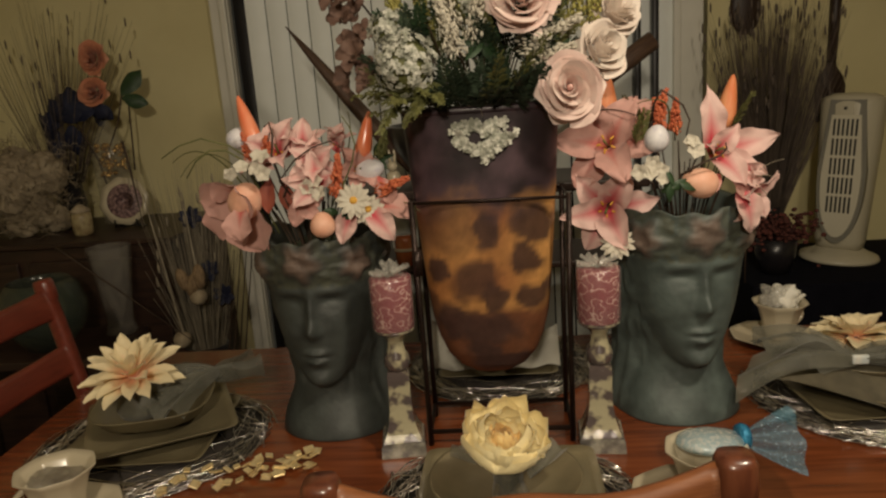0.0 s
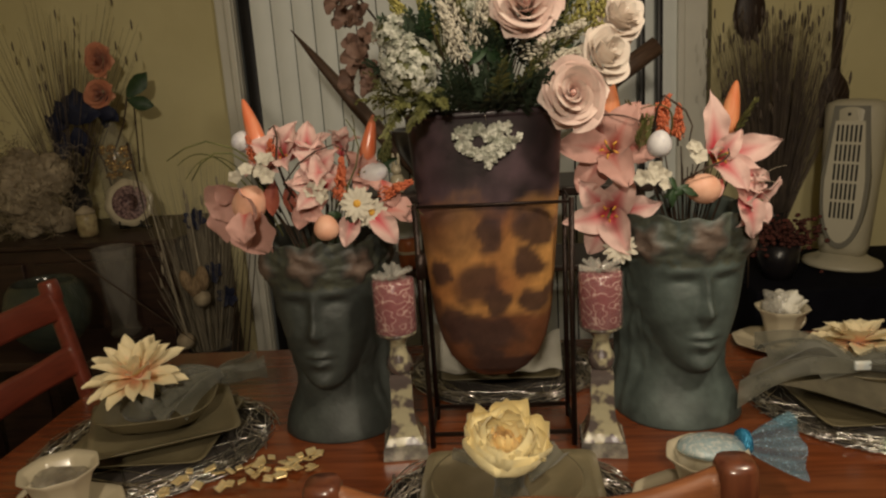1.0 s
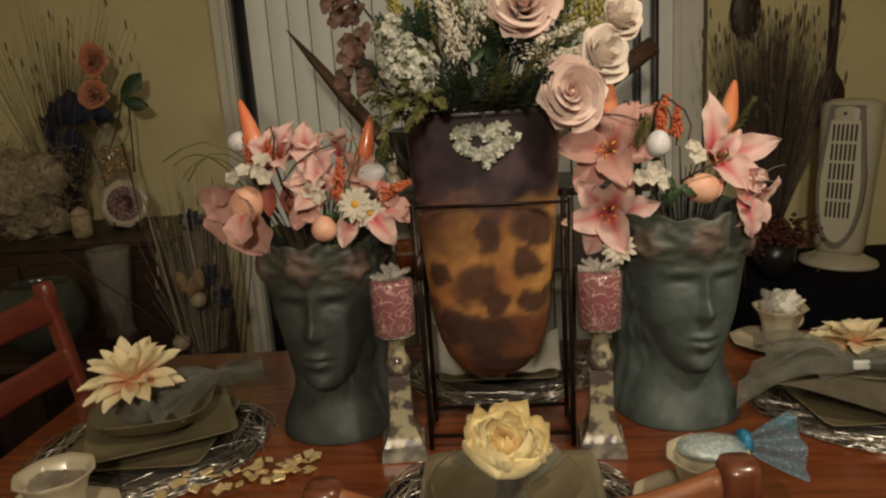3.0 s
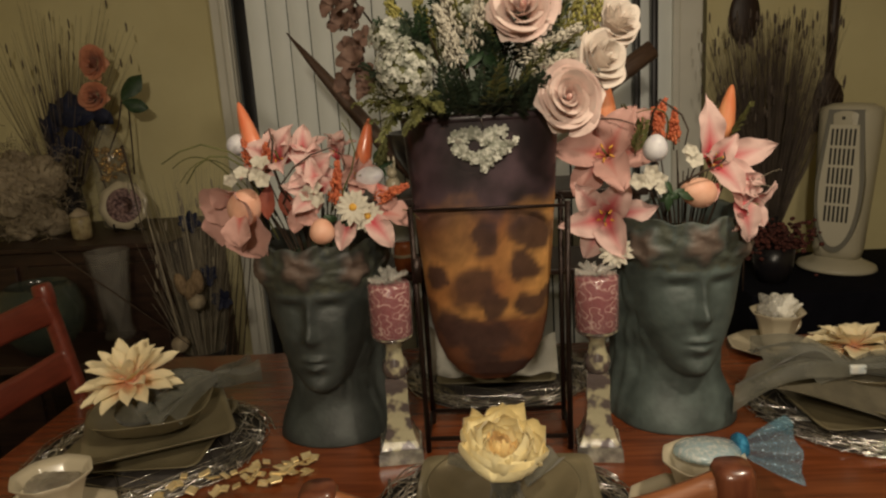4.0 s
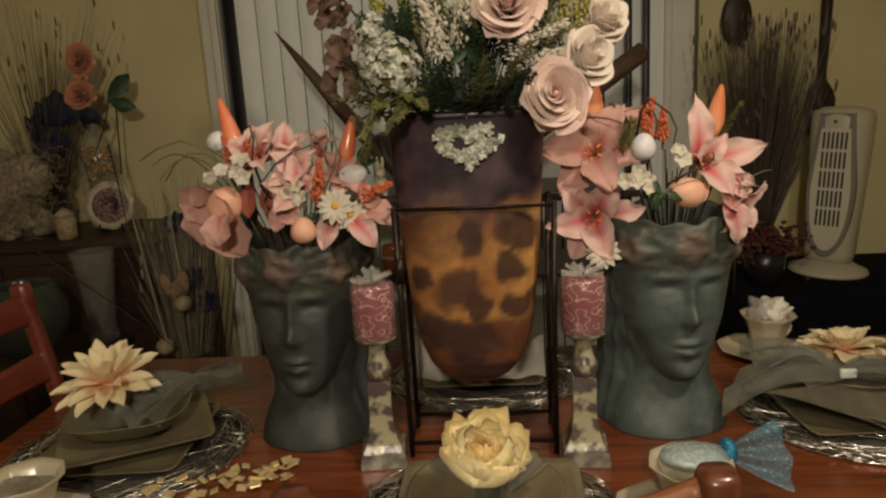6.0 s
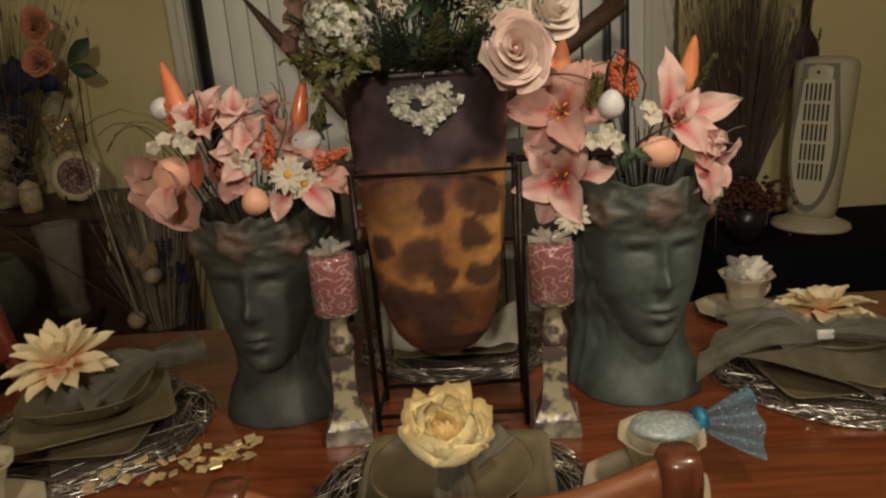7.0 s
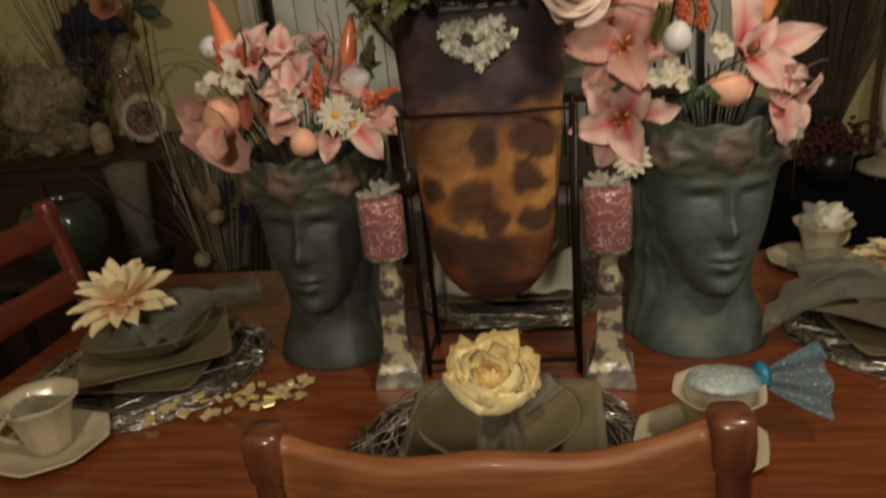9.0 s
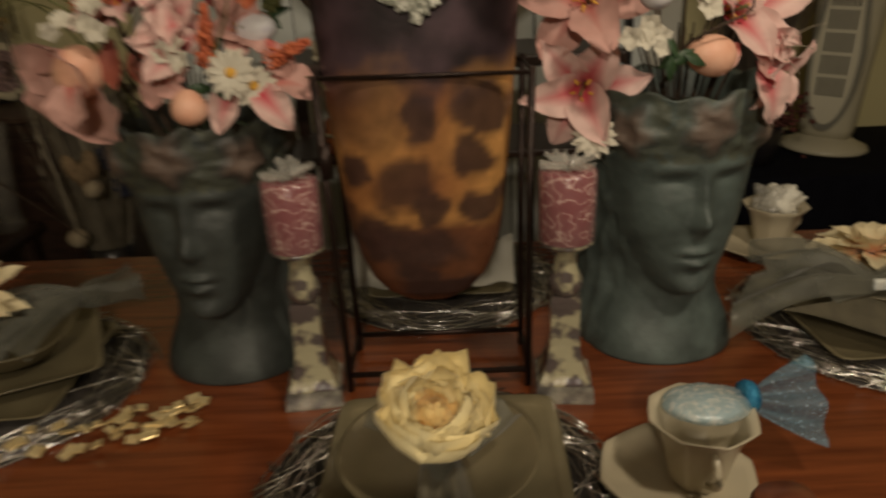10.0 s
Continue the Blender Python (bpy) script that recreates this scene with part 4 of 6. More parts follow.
LOTUSP = petal("petal", 0.090, 0.032, LOTUSPETAL, mid=0.55, tip=0.75, cup=0.45, bend=-0.25, start=0.1, ruffle=0.07, seed=21)
DAISYP = petal("petal", 0.026, 0.0095, WHITEFL, mid=0.6, tip=0.5, cup=0.3, bend=-0.3, start=0.1, nu=2, nv=5)
FLORETP = petal("petal", 0.014, 0.012, WHITEFL, mid=0.6, tip=0.6, cup=0.4, bend=-0.6, start=0.4, nu=2, nv=4)
LEAFP = petal("leaf", 0.04, 0.02, LEAF, mid=0.45, tip=0.9, cup=-0.3, bend=-0.6, start=0.2, ruffle=0.05)
BROWNP = petal("petal", 0.04, 0.036, BROWNFL, mid=0.6, tip=0.6, cup=0.4, bend=-0.7, start=0.3, ruffle=0.08, seed=30)
MAROONP = petal("petal", 0.08, 0.04, MAROONPETAL, mid=0.5, tip=0.8, cup=0.4, bend=-0.7, start=0.4, ruffle=0.05, seed=31)
STAMEN = mesh_of("stamen", ball((0, 0.004, 0.042), (0.0022, 0.006, 0.0022), 2, tube([(0, 0, 0), (0, 0.002, 0.02), (0, 0.004, 0.042)], 0.0007, seg=5)), YELLOWCORE)
THORN = mesh_of("pistil", tube([(0, 0, 0), (0, 0, 0.05)], 0.0016, 0.0022, 6), LEAFY)


def lily(p, d, size, label, spin=0, kinds=LILYP, tilt=38, skip=()):
    ob = thing("lily", p, label, "lily", "silk lilies", m=facing(p, d, spin, size))
    rnd = random.Random(int(1000 * (p[0] + p[2])))
    for k in range(6):
        if k in skip:
            continue
        t = tilt + (10 if k % 2 else -6) + rnd.uniform(-8, 8)
        mm = Matrix.Rotation(radians(60 * k + rnd.uniform(-6, 6)), 4, "Z") @ Matrix.Rotation(radians(t), 4, "X") @ Matrix.Scale(1.0 if k % 2 else 0.92, 4)
        part("petal", kinds[k % len(kinds)], None, ob, m=mm)
    for k in range(5):
        part("stamen", STAMEN, None, ob, m=Matrix.Rotation(radians(72 * k), 4, "Z") @ Matrix.Rotation(radians(-16), 4, "X") @ Matrix.Scale(0.8, 4))
    part("pistil", THORN, None, ob)
    return ob


LONGP = petal("petal", 0.12, 0.046, PINKPETAL, mid=0.47, tip=0.9, cup=0.4, bend=-0.75, start=0.35, ruffle=0.14, nu=8, nv=16, seed=54)
WIDEPINK = petal("petal", 0.105, 0.050, PINKPETAL, mid=0.48, tip=0.9, cup=0.4, bend=-1.1, start=0.55, ruffle=0.14, nu=8, nv=12, seed=53)


def shaped_lily(p, d, size, label, petals, spin=0, core=True):
    """petals: (degrees from upright, turning left; tilt; size; mesh)."""
    ob = thing("lily", p, label, "lily", "silk lilies", m=facing(p, d, spin, size))
    for a, t, s, me in petals:
        part("petal", me, None, ob, m=Matrix.Rotation(radians(a), 4, "Z") @ Matrix.Rotation(radians(t), 4, "X") @ Matrix.Scale(s, 4))
    if core:
        for k in range(5):
            part("stamen", STAMEN, None, ob, m=Matrix.Rotation(radians(72 * k), 4, "Z") @ Matrix.Rotation(radians(-16), 4, "X") @ Matrix.Scale(0.8, 4))
        part("pistil", THORN, None, ob)
    return ob


def loose_petal(p, d, spin, size, mesh, label):
    ob = part("fallen_petal", mesh, None, None, m=facing(p, d, spin, size))
    return tagged(ob, label, "petal", "silk lilies")


def wrap_petal(name, R, h, span, flare, material, seed):
    """A petal that wraps round the flower's axis, its rim rolled outwards."""
    rnd = random.Random(seed)
    ph = rnd.uniform(0, 6)
    bm = bmesh.new()
    rows = []
    for i in range(8):
        s = i / 7
        row = []
        for j in range(13):
            u = j / 6 - 1
            a = radians(span) / 2 * u
            rr = R * (0.62 + 0.38 * s ** 0.6) + flare * s ** 4 + 0.004 * (u + 1) * s + 0.0015 * math.sin(3 * u + ph) * s
            z = h * s * (1.08 - 0.42 * abs(u - 0.2 * math.sin(ph)) ** 1.7) + 0.0022 * math.sin(5 * u + ph) * s - flare * 0.5 * max(0, s - 0.75)
            row.append(bm.verts.new((rr * math.sin(a), rr * math.cos(a), z)))
        rows.append(row)
    for a, b in zip(rows, rows[1:]):
        for j in range(12):
            bm.faces.new((a[j], a[j + 1], b[j + 1], b[j]))
    return mesh_of(name, bm, material)


WRAPS = [[wrap_petal("petal", R, h, sp, fl, m_, 3 * i) for i, (R, h, sp, fl) in enumerate(((0.005, 0.050, 230, 0.002), (0.010, 0.050, 180, 0.003), (0.0155, 0.049, 150, 0.004), (0.0215, 0.046, 130, 0.006), (0.028, 0.041, 115, 0.008), (0.034, 0.034, 105, 0.010), (0.040, 0.026, 100, 0.011)))]
         for m_ in (ROSEWRAP, CREAMWRAP, PEACHWRAP)]


def rose(p, d, size, kind, label, spin=0, slim=1.0):
    m_ = facing(p, d, 0, size) @ Matrix.Diagonal((slim, 1 / slim ** 0.5, 1, 1)) @ Matrix.Rotation(radians(spin), 4, "Z")
    ob = thing("rose", p, label, "rose", "silk roses", m=m_)
    rnd = random.Random(int(1000 * (p[0] + p[2])))
    for i, n in enumerate((2, 3, 3, 4, 4, 5, 5)):
        for k in range(n):
            mm = Matrix.Rotation(radians(360 * k / n + 47 * i + rnd.uniform(-9, 9)), 4, "Z") @ Matrix.Translation((0, 0, rnd.uniform(-0.002, 0.002) - 0.001 * i)) @ Matrix.Rotation(radians(rnd.uniform(-8, 3)), 4, "X") @ Matrix.Rotation(radians(rnd.uniform(-4, 4)), 4, "Y") @ Matrix.Scale(rnd.uniform(0.9, 1.1), 4)
            part("petal", WRAPS[kind][i], None, ob, m=mm)
    part("bud", lathe([(0.003, 0.0), (0.0055, 0.015), (0.005, 0.032), (0.003, 0.042), (0.001, 0.045)], 14), (BUDPINK, CREAMWRAP, PEACHWRAP)[kind], ob)
    ring_of(ob, ROSEP[kind], 6, 34, 0.024, -0.006, 0.68, 15, 10, rnd=rnd)
    return ob


def daisy(p, d, size, label="white daisy with a yellow middle", core=True):
    ob = thing("daisy", p, label, "daisy", "silk daisies", m=facing(p, d, 0, size))
    rnd = random.Random(int(1000 * p[0]))
    ring_of(ob, DAISYP, 13, 6, 0.003, 0, 1.0, 0, 4, rnd=rnd)
    ring_of(ob, DAISYP, 11, 18, 0.003, 0.001, 0.85, 15, 4, rnd=rnd)
    if core:
        part("core", ball((0, 0, 0.002), (0.0065, 0.0065, 0.004), 2), YELLOWCORE, ob, "domed yellow middle")
    return ob


def floret_bunch(p, n, spread, label, seed):
    rnd = random.Random(seed)
    ob = thing("blossom_sprig", p, label, "blossoms", "white blossoms")
    for k in range(n):
        q = Vector((rnd.gauss(0, 1) * spread[0], rnd.gauss(0, 0.4) * spread[1], rnd.gauss(0, 1) * spread[2]))
        mm = facing(q, (rnd.uniform(-0.5, 0.5), -1, rnd.uniform(-0.1, 0.9)), rnd.uniform(0, 90), rnd.uniform(0.85, 1.25))
        for a in range(5):
            part("petal", FLORETP, None, ob, m=mm @ Matrix.Rotation(radians(72 * a), 4, "Z") @ Matrix.Rotation(radians(15), 4, "X"))
    return ob


def egg(p, r, material, label, d=(0, 0, 1), long=1.25):
    bm = bmesh.new()
    bmesh.ops.create_uvsphere(bm, u_segments=24, v_segments=16, radius=r)
    for v in bm.verts:
        k = v.co.z / r
        v.co.x *= 1 - 0.12 * k
        v.co.y *= 1 - 0.12 * k
        v.co.z *= long
    return tagged(part("egg", bm, material, m=facing(p, d)), label, "egg", "decorative eggs")


def carrot(tip, base, r, material, label):
    tip, base = Vector(tip), Vector(base)
    h = (tip - base).length
    ob = thing("carrot", base, label, "carrot", "toy carrots", m=facing(base, tip - base))
    prof = [(r * 0.5, -0.006), (r * 0.95, 0.004), (r, h * 0.15), (r * 0.93, h * 0.3), (r * 0.80, h * 0.5), (r * 0.58, h * 0.72), (r * 0.34, h * 0.9), (r * 0.16, h * 0.985), (0.0008, h)]
    part("root", lathe(prof, 20), material, ob)
    bm = bmesh.new()
    rnd = random.Random(int(1000 * base.x))
    for k in range(9):
        a = rnd.uniform(0, 6.28)
        tube(arc((0, 0, 0), (0.02 * math.cos(a), 0.02 * math.sin(a), -0.03), 0.004, 4), 0.0012, 0.0006, 4, bm)
    tagged(part("carrot_top", bm, LEAFY, ob, "olive green carrot tops"), kind="stuff")
    return ob


def sprig(p, d, h, n, material, label, name="coral_sprig", w=0.014, seed=0):
    """A feathery sprig: a stem set with many small buds."""
    rnd = random.Random(seed + int(1000 * p[0]))
    ob = thing(name, p, label, "sprig", "", m=facing(p, d))
    part("stem", tube([(0, 0, 0), (0, 0.003, h * 0.5), (0, 0, h)], 0.0014, 0.0006, 5), TWIG, ob)
    bm = bmesh.new()
    for k in range(int(1.5 * n)):
        t = rnd.random()
        a = rnd.uniform(0, 6.28)
        r = w * (1 - 0.75 * t) * rnd.uniform(0.3, 1.0)
        q = (r * math.cos(a), r * math.sin(a), h * (0.1 + 0.9 * t) + r)
        s = rnd.uniform(0.0012, 0.0024)
        bmesh.ops.create_icosphere(bm, subdivisions=1, radius=1, matrix=Matrix.Translation(q) @ Matrix.Rotation(rnd.uniform(-0.7, 0.7), 4, "X") @ Matrix.Diagonal((s, s, s * 2.6, 1)))
    tagged(part("bud_mass", bm, material, ob), kind="stuff")
    return ob


def fern(p, d, length, material, label, n=16, wide=0.03, seed=0):
    rnd = random.Random(seed + int(1000 * p[0]))
    ob = thing("fern_frond", p, label, "fern", "fern fronds", m=facing(p, d, rnd.uniform(-40, 40)))
    part("rib", tube(arc((0, 0, 0), (0, 0.012, length), 0.0, 6), 0.0011, 0.0005, 4), material, ob)
    bm = bmesh.new()
    for k in range(n):
        t = 0.12 + 0.88 * k / n
        for s in (-1, 1):
            L = wide * (1 - t * 0.8) * rnd.uniform(0.8, 1.15)
            y0 = 0.012 * t
            a = Vector((0, y0, length * t))
            b = a + Vector((s * L, rnd.uniform(-0.006, 0.006), L * 0.75))
            w = Vector((0.0, 0.0, 0.0028))
            f = [bm.verts.new(v) for v in (a - w, (a + b) / 2 - w * 1.6 + Vector((0, 0.002, 0)), b, (a + b) / 2 + w * 1.6 + Vector((0, 0.002, 0)))]
            bm.faces.new(f)
    tagged(part("foliage", bm, material, ob, smooth=False), kind="stuff")
    return ob


def blade(p0, p1, lift, r, material, label, side=0.0, name="grass_blade", of=None):
    return part(name, tube(arc(p0, p1, lift, 14, side), r, r * 0.35, 6), material, of, label, m=of.matrix_basis.inverted())


def leaf_cluster(p, n, size, label, seed, mesh=LEAFP):
    rnd = random.Random(seed)
    ob = thing("leaf_sprig", p, label, "leaves", "")
    for k in range(n):
        mm = facing((rnd.uniform(-0.008, 0.008), 0, rnd.uniform(-0.006, 0.006)), (rnd.uniform(-0.8, 0.8), -0.8, rnd.uniform(0, 0.9)), 360 * k / n, size)
        part("leaf", mesh, None, ob, m=mm)
    return ob


def floral_foam(p, r, h, deep=0.93):
    ob = part("moss_bed", ball(p, (r, r * deep, h), 3), LEAFDARK)
    for v in ob.data.vertices:
        v.co += Vector((0, 0, 0.012)) * noise.noise(v.co * 60)
    return tagged(ob, "dark mossy bed that holds the silk stems", "moss", kind="stuff")


def stems(p, n, r, h, label, seed):
    rnd = random.Random(seed)
    ob = thing("flower_stems", p, label, "stems")
    bm = bmesh.new()
    for k in range(n):
        a, b = rnd.uniform(0, 6.28), rnd.uniform(0.3, 1.0) * r
        tube(arc((0.3 * b * math.cos(a), 0.3 * b * math.sin(a), -0.04), (b * math.cos(a), b * math.sin(a), h * rnd.uniform(0.5, 1.0)), 0.01, 6), 0.0018, 0.0012, 5, bm)
    tagged(part("stem_mass", bm, TWIG, ob), kind="stuff")
    return ob


# arrangement in the darker head
floral_foam((-0.338, 1.318, 1.10), 0.098, 0.035)
STEMS = stems((-0.338, 1.30, 1.12), 26, 0.11, 0.16, "thin dark stems of the lily arrangement", 3)
egg((-0.295, 1.18, 1.184), 0.0215, PEACH, "small round peach egg on the rim", long=1.05)
daisy((-0.239, 1.187, 1.222), (0.1, -1, 0.25), 1.08)
daisy((-0.219, 1.205, 1.203), (0.45, -1, 0.05), 1.0, "white daisy turned aside")
egg((-0.216, 1.245, 1.266), 0.0205, WHITEEGG, "speckled white egg among lily petals", (1, -0.25, 0.22), 1.35)
egg((-0.454, 1.262, 1.336), 0.018, WHITEEGG, "speckled white egg on a stem", (0.5, 0, 0.5), 1.15)
egg((-0.437, 1.215, 1.229), 0.030, PEACH, "large peach egg nested in a lily", (0.4, -0.3, 0.7), 1.15)
carrot((-0.447, 1.272, 1.41), (-0.420, 1.252, 1.325), 0.0165, CARROT, "glossy orange toy carrot pointing up")
carrot((-0.209, 1.25, 1.368), (-0.226, 1.245, 1.295), 0.0150, CARROT, "glossy orange toy carrot pointing up")
DRAPE = [petal("petal", 0.10, 0.088, SALMONPETAL, mid=0.6, tip=0.5, cup=0.35, bend=-0.75, start=0.45, ruffle=0.07, nu=10, nv=16, seed=s_) for s_ in (61, 62)]
shaped_lily((-0.447, 1.245, 1.238), (-0.3, -0.85, -0.25), 1.10, "salmon pink silk lily drooping over the rim",
            ((30, 40, 0.6, DRAPE[0]), (88, 18, 0.78, DRAPE[1]), (146, 8, 1.0, DRAPE[0]), (200, 14, 1.04, DRAPE[1]), (262, 42, 0.75, DRAPE[0])), 0, False)
loose_petal((-0.437, 1.195, 1.222), (-0.15, -0.8, 0.2), 178, 0.62, DRAPE[1], "salmon silk petal under a peach egg")
lily((-0.372, 1.25, 1.293), (-0.05, -0.7, 0.7), 0.86, "pale pink silk lily with yellow stamens", 25, LILYP, 34)
lily((-0.312, 1.24, 1.268), (0.15, -0.85, 0.45), 0.80, "pink silk lily in the middle of the head planter", 0, LILYP, 40)
lily((-0.275, 1.27, 1.295), (0.1, -0.3, 0.9), 0.62, "pale pink half-open silk lily", 20, LILYP, 62)
lily((-0.338, 1.225, 1.225), (0.1, -0.9, -0.1), 0.62, "deep pink silk lily in shade", 40, SALMP, 40, (0, 1))
loose_petal((-0.245, 1.22, 1.205), (0.0, -0.9, 0.35), 160, 0.75, LILYP[0], "pink lily petal hanging over the rim")
loose_petal((-0.225, 1.215, 1.205), (0.25, -0.9, 0.3), 215, 0.85, LILYP[1], "pink lily petal hanging over the rim")
loose_petal((-0.225, 1.22, 1.20), (0.3, -0.6, 0.7), 255, 0.95, SALMP[0], "salmon petal stretched past the rim")
loose_petal((-0.392, 1.225, 1.265), (-0.1, -1, 0.1), 175, 0.8, MAROONP, "dark maroon silk lily petal")
loose_petal((-0.372, 1.235, 1.255), (0.2, -1, 0.1), 190, 0.7, MAROONP, "dark maroon silk lily petal")
lily((-0.335, 1.262, 1.300), (0.1, -0.6, 0.8), 0.70, "pale pink silk lily at the back", 50, LILYP, 44)
lily((-0.400, 1.262, 1.285), (-0.4, -0.6, 0.5), 0.66, "pale pink silk lily beside a carrot", 10, LILYP, 40)
lily((-0.245, 1.25, 1.262), (0.5, -0.7, 0.3), 0.62, "salmon silk lily behind a daisy", 30, SALMP, 36)
shaped_lily((-0.300, 1.215, 1.25), (0.1, -0.9, 0.2), 0.75, "pale pink silk petals folded forwards",
            ((80, 20, 0.9, WIDEPINK), (130, 24, 0.95, LILYP[0]), (10, 30, 0.9, WIDEPINK), (-60, 40, 0.7, LILYP[1])), 0, False)
loose_petal((-0.20, 1.23, 1.255), (0.3, -0.8, 0.2), 200, 0.6, SALMP[1], "salmon silk petal under an egg")
floret_bunch((-0.392, 1.185, 1.284), 7, (0.026, 0.02, 0.010), "cluster of small white silk blossoms", 5)
floret_bunch((-0.30, 1.19, 1.245), 3, (0.012, 0.01, 0.010), "cluster of small white silk blossoms", 6)
sprig((-0.418, 1.235, 1.285), (-0.25, -0.1, 1), 0.06, 90, CORAL, "feathery coral orange sprig", seed=1)
sprig((-0.395, 1.228, 1.28), (0.1, -0.1, 1), 0.055, 80, CORAL, "feathery coral orange sprig", seed=2)
sprig((-0.272, 1.195, 1.215), (0.15, -0.05, 1), 0.085, 120, CORAL, "feathery coral orange sprig", seed=3)
sprig((-0.215, 1.22, 1.225), (0.9, -0.2, 0.35), 0.075, 100, CORAL, "feathery coral orange sprig", seed=4)
sprig((-0.205, 1.265, 1.27), (0.3, 0, 0.9), 0.06, 100, LEAFY, "olive green leafy sprig", "green_sprig", seed=5)
leaf_cluster((-0.205, 1.262, 1.285), 6, 0.9, "olive green silk leaves behind an egg", 8)
leaf_cluster((-0.262, 1.20, 1.20), 5, 0.7, "dark green silk leaves under a daisy", 9)
blade((-0.42, 1.30, 1.15), (-0.63, 1.37, 1.29), 0.075, 0.0022, LEAFY, "arching olive grass blade", of=STEMS)
blade((-0.41, 1.30, 1.15), (-0.60, 1.33, 1.265), 0.09, 0.0018, LEAFY, "arching olive grass blade", of=STEMS)
blade((-0.30, 1.29, 1.2), (-0.245, 1.24, 1.37), 0.02, 0.002, LEAFY, "curled olive grass blade", 0.3, of=STEMS)
blade((-0.37, 1.22, 1.23), (-0.27, 1.24, 1.275), 0.045, 0.0018, TWIG, "curled brown vine tendril", 0.2, of=STEMS)
blade((-0.385, 1.22, 1.29), (-0.383, 1.23, 1.345), 0.0, 0.0026, TWIG, "dark curled stem", 0.5, of=STEMS)
blade((-0.34, 1.24, 1.28), (-0.30, 1.24, 1.345), 0.0, 0.0013, LEAFY, "thin olive grass blade", 0.4, of=STEMS)
blade((-0.20, 1.25, 1.19), (-0.13, 1.22, 1.19), 0.015, 0.0016, LEAFY, "thin olive grass blade", 0.1, of=STEMS)
for pts, r, m_, text in ((((-0.345, 1.25, 1.20), (-0.366, 1.195, 1.262), (-0.335, 1.19, 1.296), (-0.304, 1.19, 1.315), (-0.270, 1.19, 1.325), (-0.252, 1.195, 1.312), (-0.249, 1.20, 1.292)), 0.0019, TWIG, "curled brown vine tendril"),
                         (((-0.262, 1.21, 1.22), (-0.254, 1.19, 1.251), (-0.236, 1.19, 1.285), (-0.228, 1.19, 1.316), (-0.234, 1.19, 1.345), (-0.246, 1.19, 1.366)), 0.0019, LEAFY, "curled olive grass blade"),
                         (((-0.372, 1.23, 1.25), (-0.376, 1.20, 1.305), (-0.370, 1.20, 1.34), (-0.374, 1.20, 1.362), (-0.383, 1.20, 1.355)), 0.0028, TWIG, "dark hooked stem"),
                         (((-0.40, 1.27, 1.20), (-0.43, 1.24, 1.30), (-0.455, 1.22, 1.326), (-0.50, 1.21, 1.342), (-0.54, 1.21, 1.332), (-0.575, 1.21, 1.312)), 0.0020, LEAFY, "arching olive grass blade"),
                         (((-0.40, 1.27, 1.18), (-0.44, 1.23, 1.30), (-0.462, 1.22, 1.318), (-0.49, 1.215, 1.32), (-0.515, 1.21, 1.303), (-0.535, 1.21, 1.275)), 0.0022, LEAFY, "arching olive grass blade")):
    part("tendril", tube(pts, r, r * 0.5, 6), m_, STEMS, text, m=STEMS.matrix_basis.inverted())

# arrangement in the lighter head
floral_foam((0.347, 1.335, 1.10), 0.098, 0.035)
STEMS = stems((0.347, 1.315, 1.12), 26, 0.11, 0.17, "thin dark stems of the lily arrangement", 4)
for pts, r in ((((0.30, 1.25, 1.17), (0.314, 1.195, 1.232), (0.345, 1.18, 1.252), (0.372, 1.18, 1.262), (0.381, 1.18, 1.272), (0.379, 1.18, 1.282)), 0.0024),
               (((0.27, 1.24, 1.30), (0.272, 1.21, 1.35), (0.281, 1.20, 1.372), (0.300, 1.20, 1.358), (0.316, 1.20, 1.345), (0.327, 1.20, 1.32), (0.322, 1.20, 1.295)), 0.0024)):
    part("tendril", tube(pts, r, r * 0.5, 6), TWIG, STEMS, "dark curled vine tendril", m=STEMS.matrix_basis.inverted())
carrot((0.455, 1.38, 1.386), (0.432, 1.36, 1.295), 0.019, CARROTMATTE, "orange toy carrot pointing up")
carrot((0.219, 1.352, 1.405), (0.213, 1.345, 1.315), 0.024, CARROTMATTE, "large orange toy carrot pointing up")
carrot((0.200, 1.335, 1.375), (0.198, 1.335, 1.30), 0.010, CARROT, "slim glossy orange toy carrot")
egg((0.275, 1.205, 1.293), 0.0205, WHITEEGG, "speckled white egg among pink lilies", (0.1, -0.1, 1), 1.12)
egg((0.349, 1.215, 1.213), 0.0255, PEACH, "peach egg on the planter rim", (-0.9, -0.2, 0.25), 1.25)
lily((0.215, 1.31, 1.272), (-0.30, -0.85, 0.3), 1.12, "dusty pink silk lily in full bloom", 28, SALMP, 22)
lily((0.213, 1.315, 1.168), (-0.25, -0.9, -0.1), 1.12, "pink silk lily with a crimson throat", 35, LILYP, 26)
shaped_lily((0.376, 1.255, 1.257), (0.15, -0.9, 0.25), 1.0, "large pink silk lily with a crimson throat",
            ((3, 18, 1.0, LONGP), (-80, 8, 1.08, LONGP), (-42, 40, 0.75, LILYP[0]), (-120, 20, 0.85, LONGP), (-148, 26, 0.9, LILYP[2]), (70, 62, 0.6, LILYP[0])))
lily((0.432, 1.26, 1.19), (0.7, -0.7, -0.2), 0.72, "pink silk lily drooping over the rim", 30, LILYP, 30)
loose_petal((0.415, 1.235, 1.20), (0.25, -1, 0.2), 195, 0.92, LILYP[1], "long pink petal curling down")
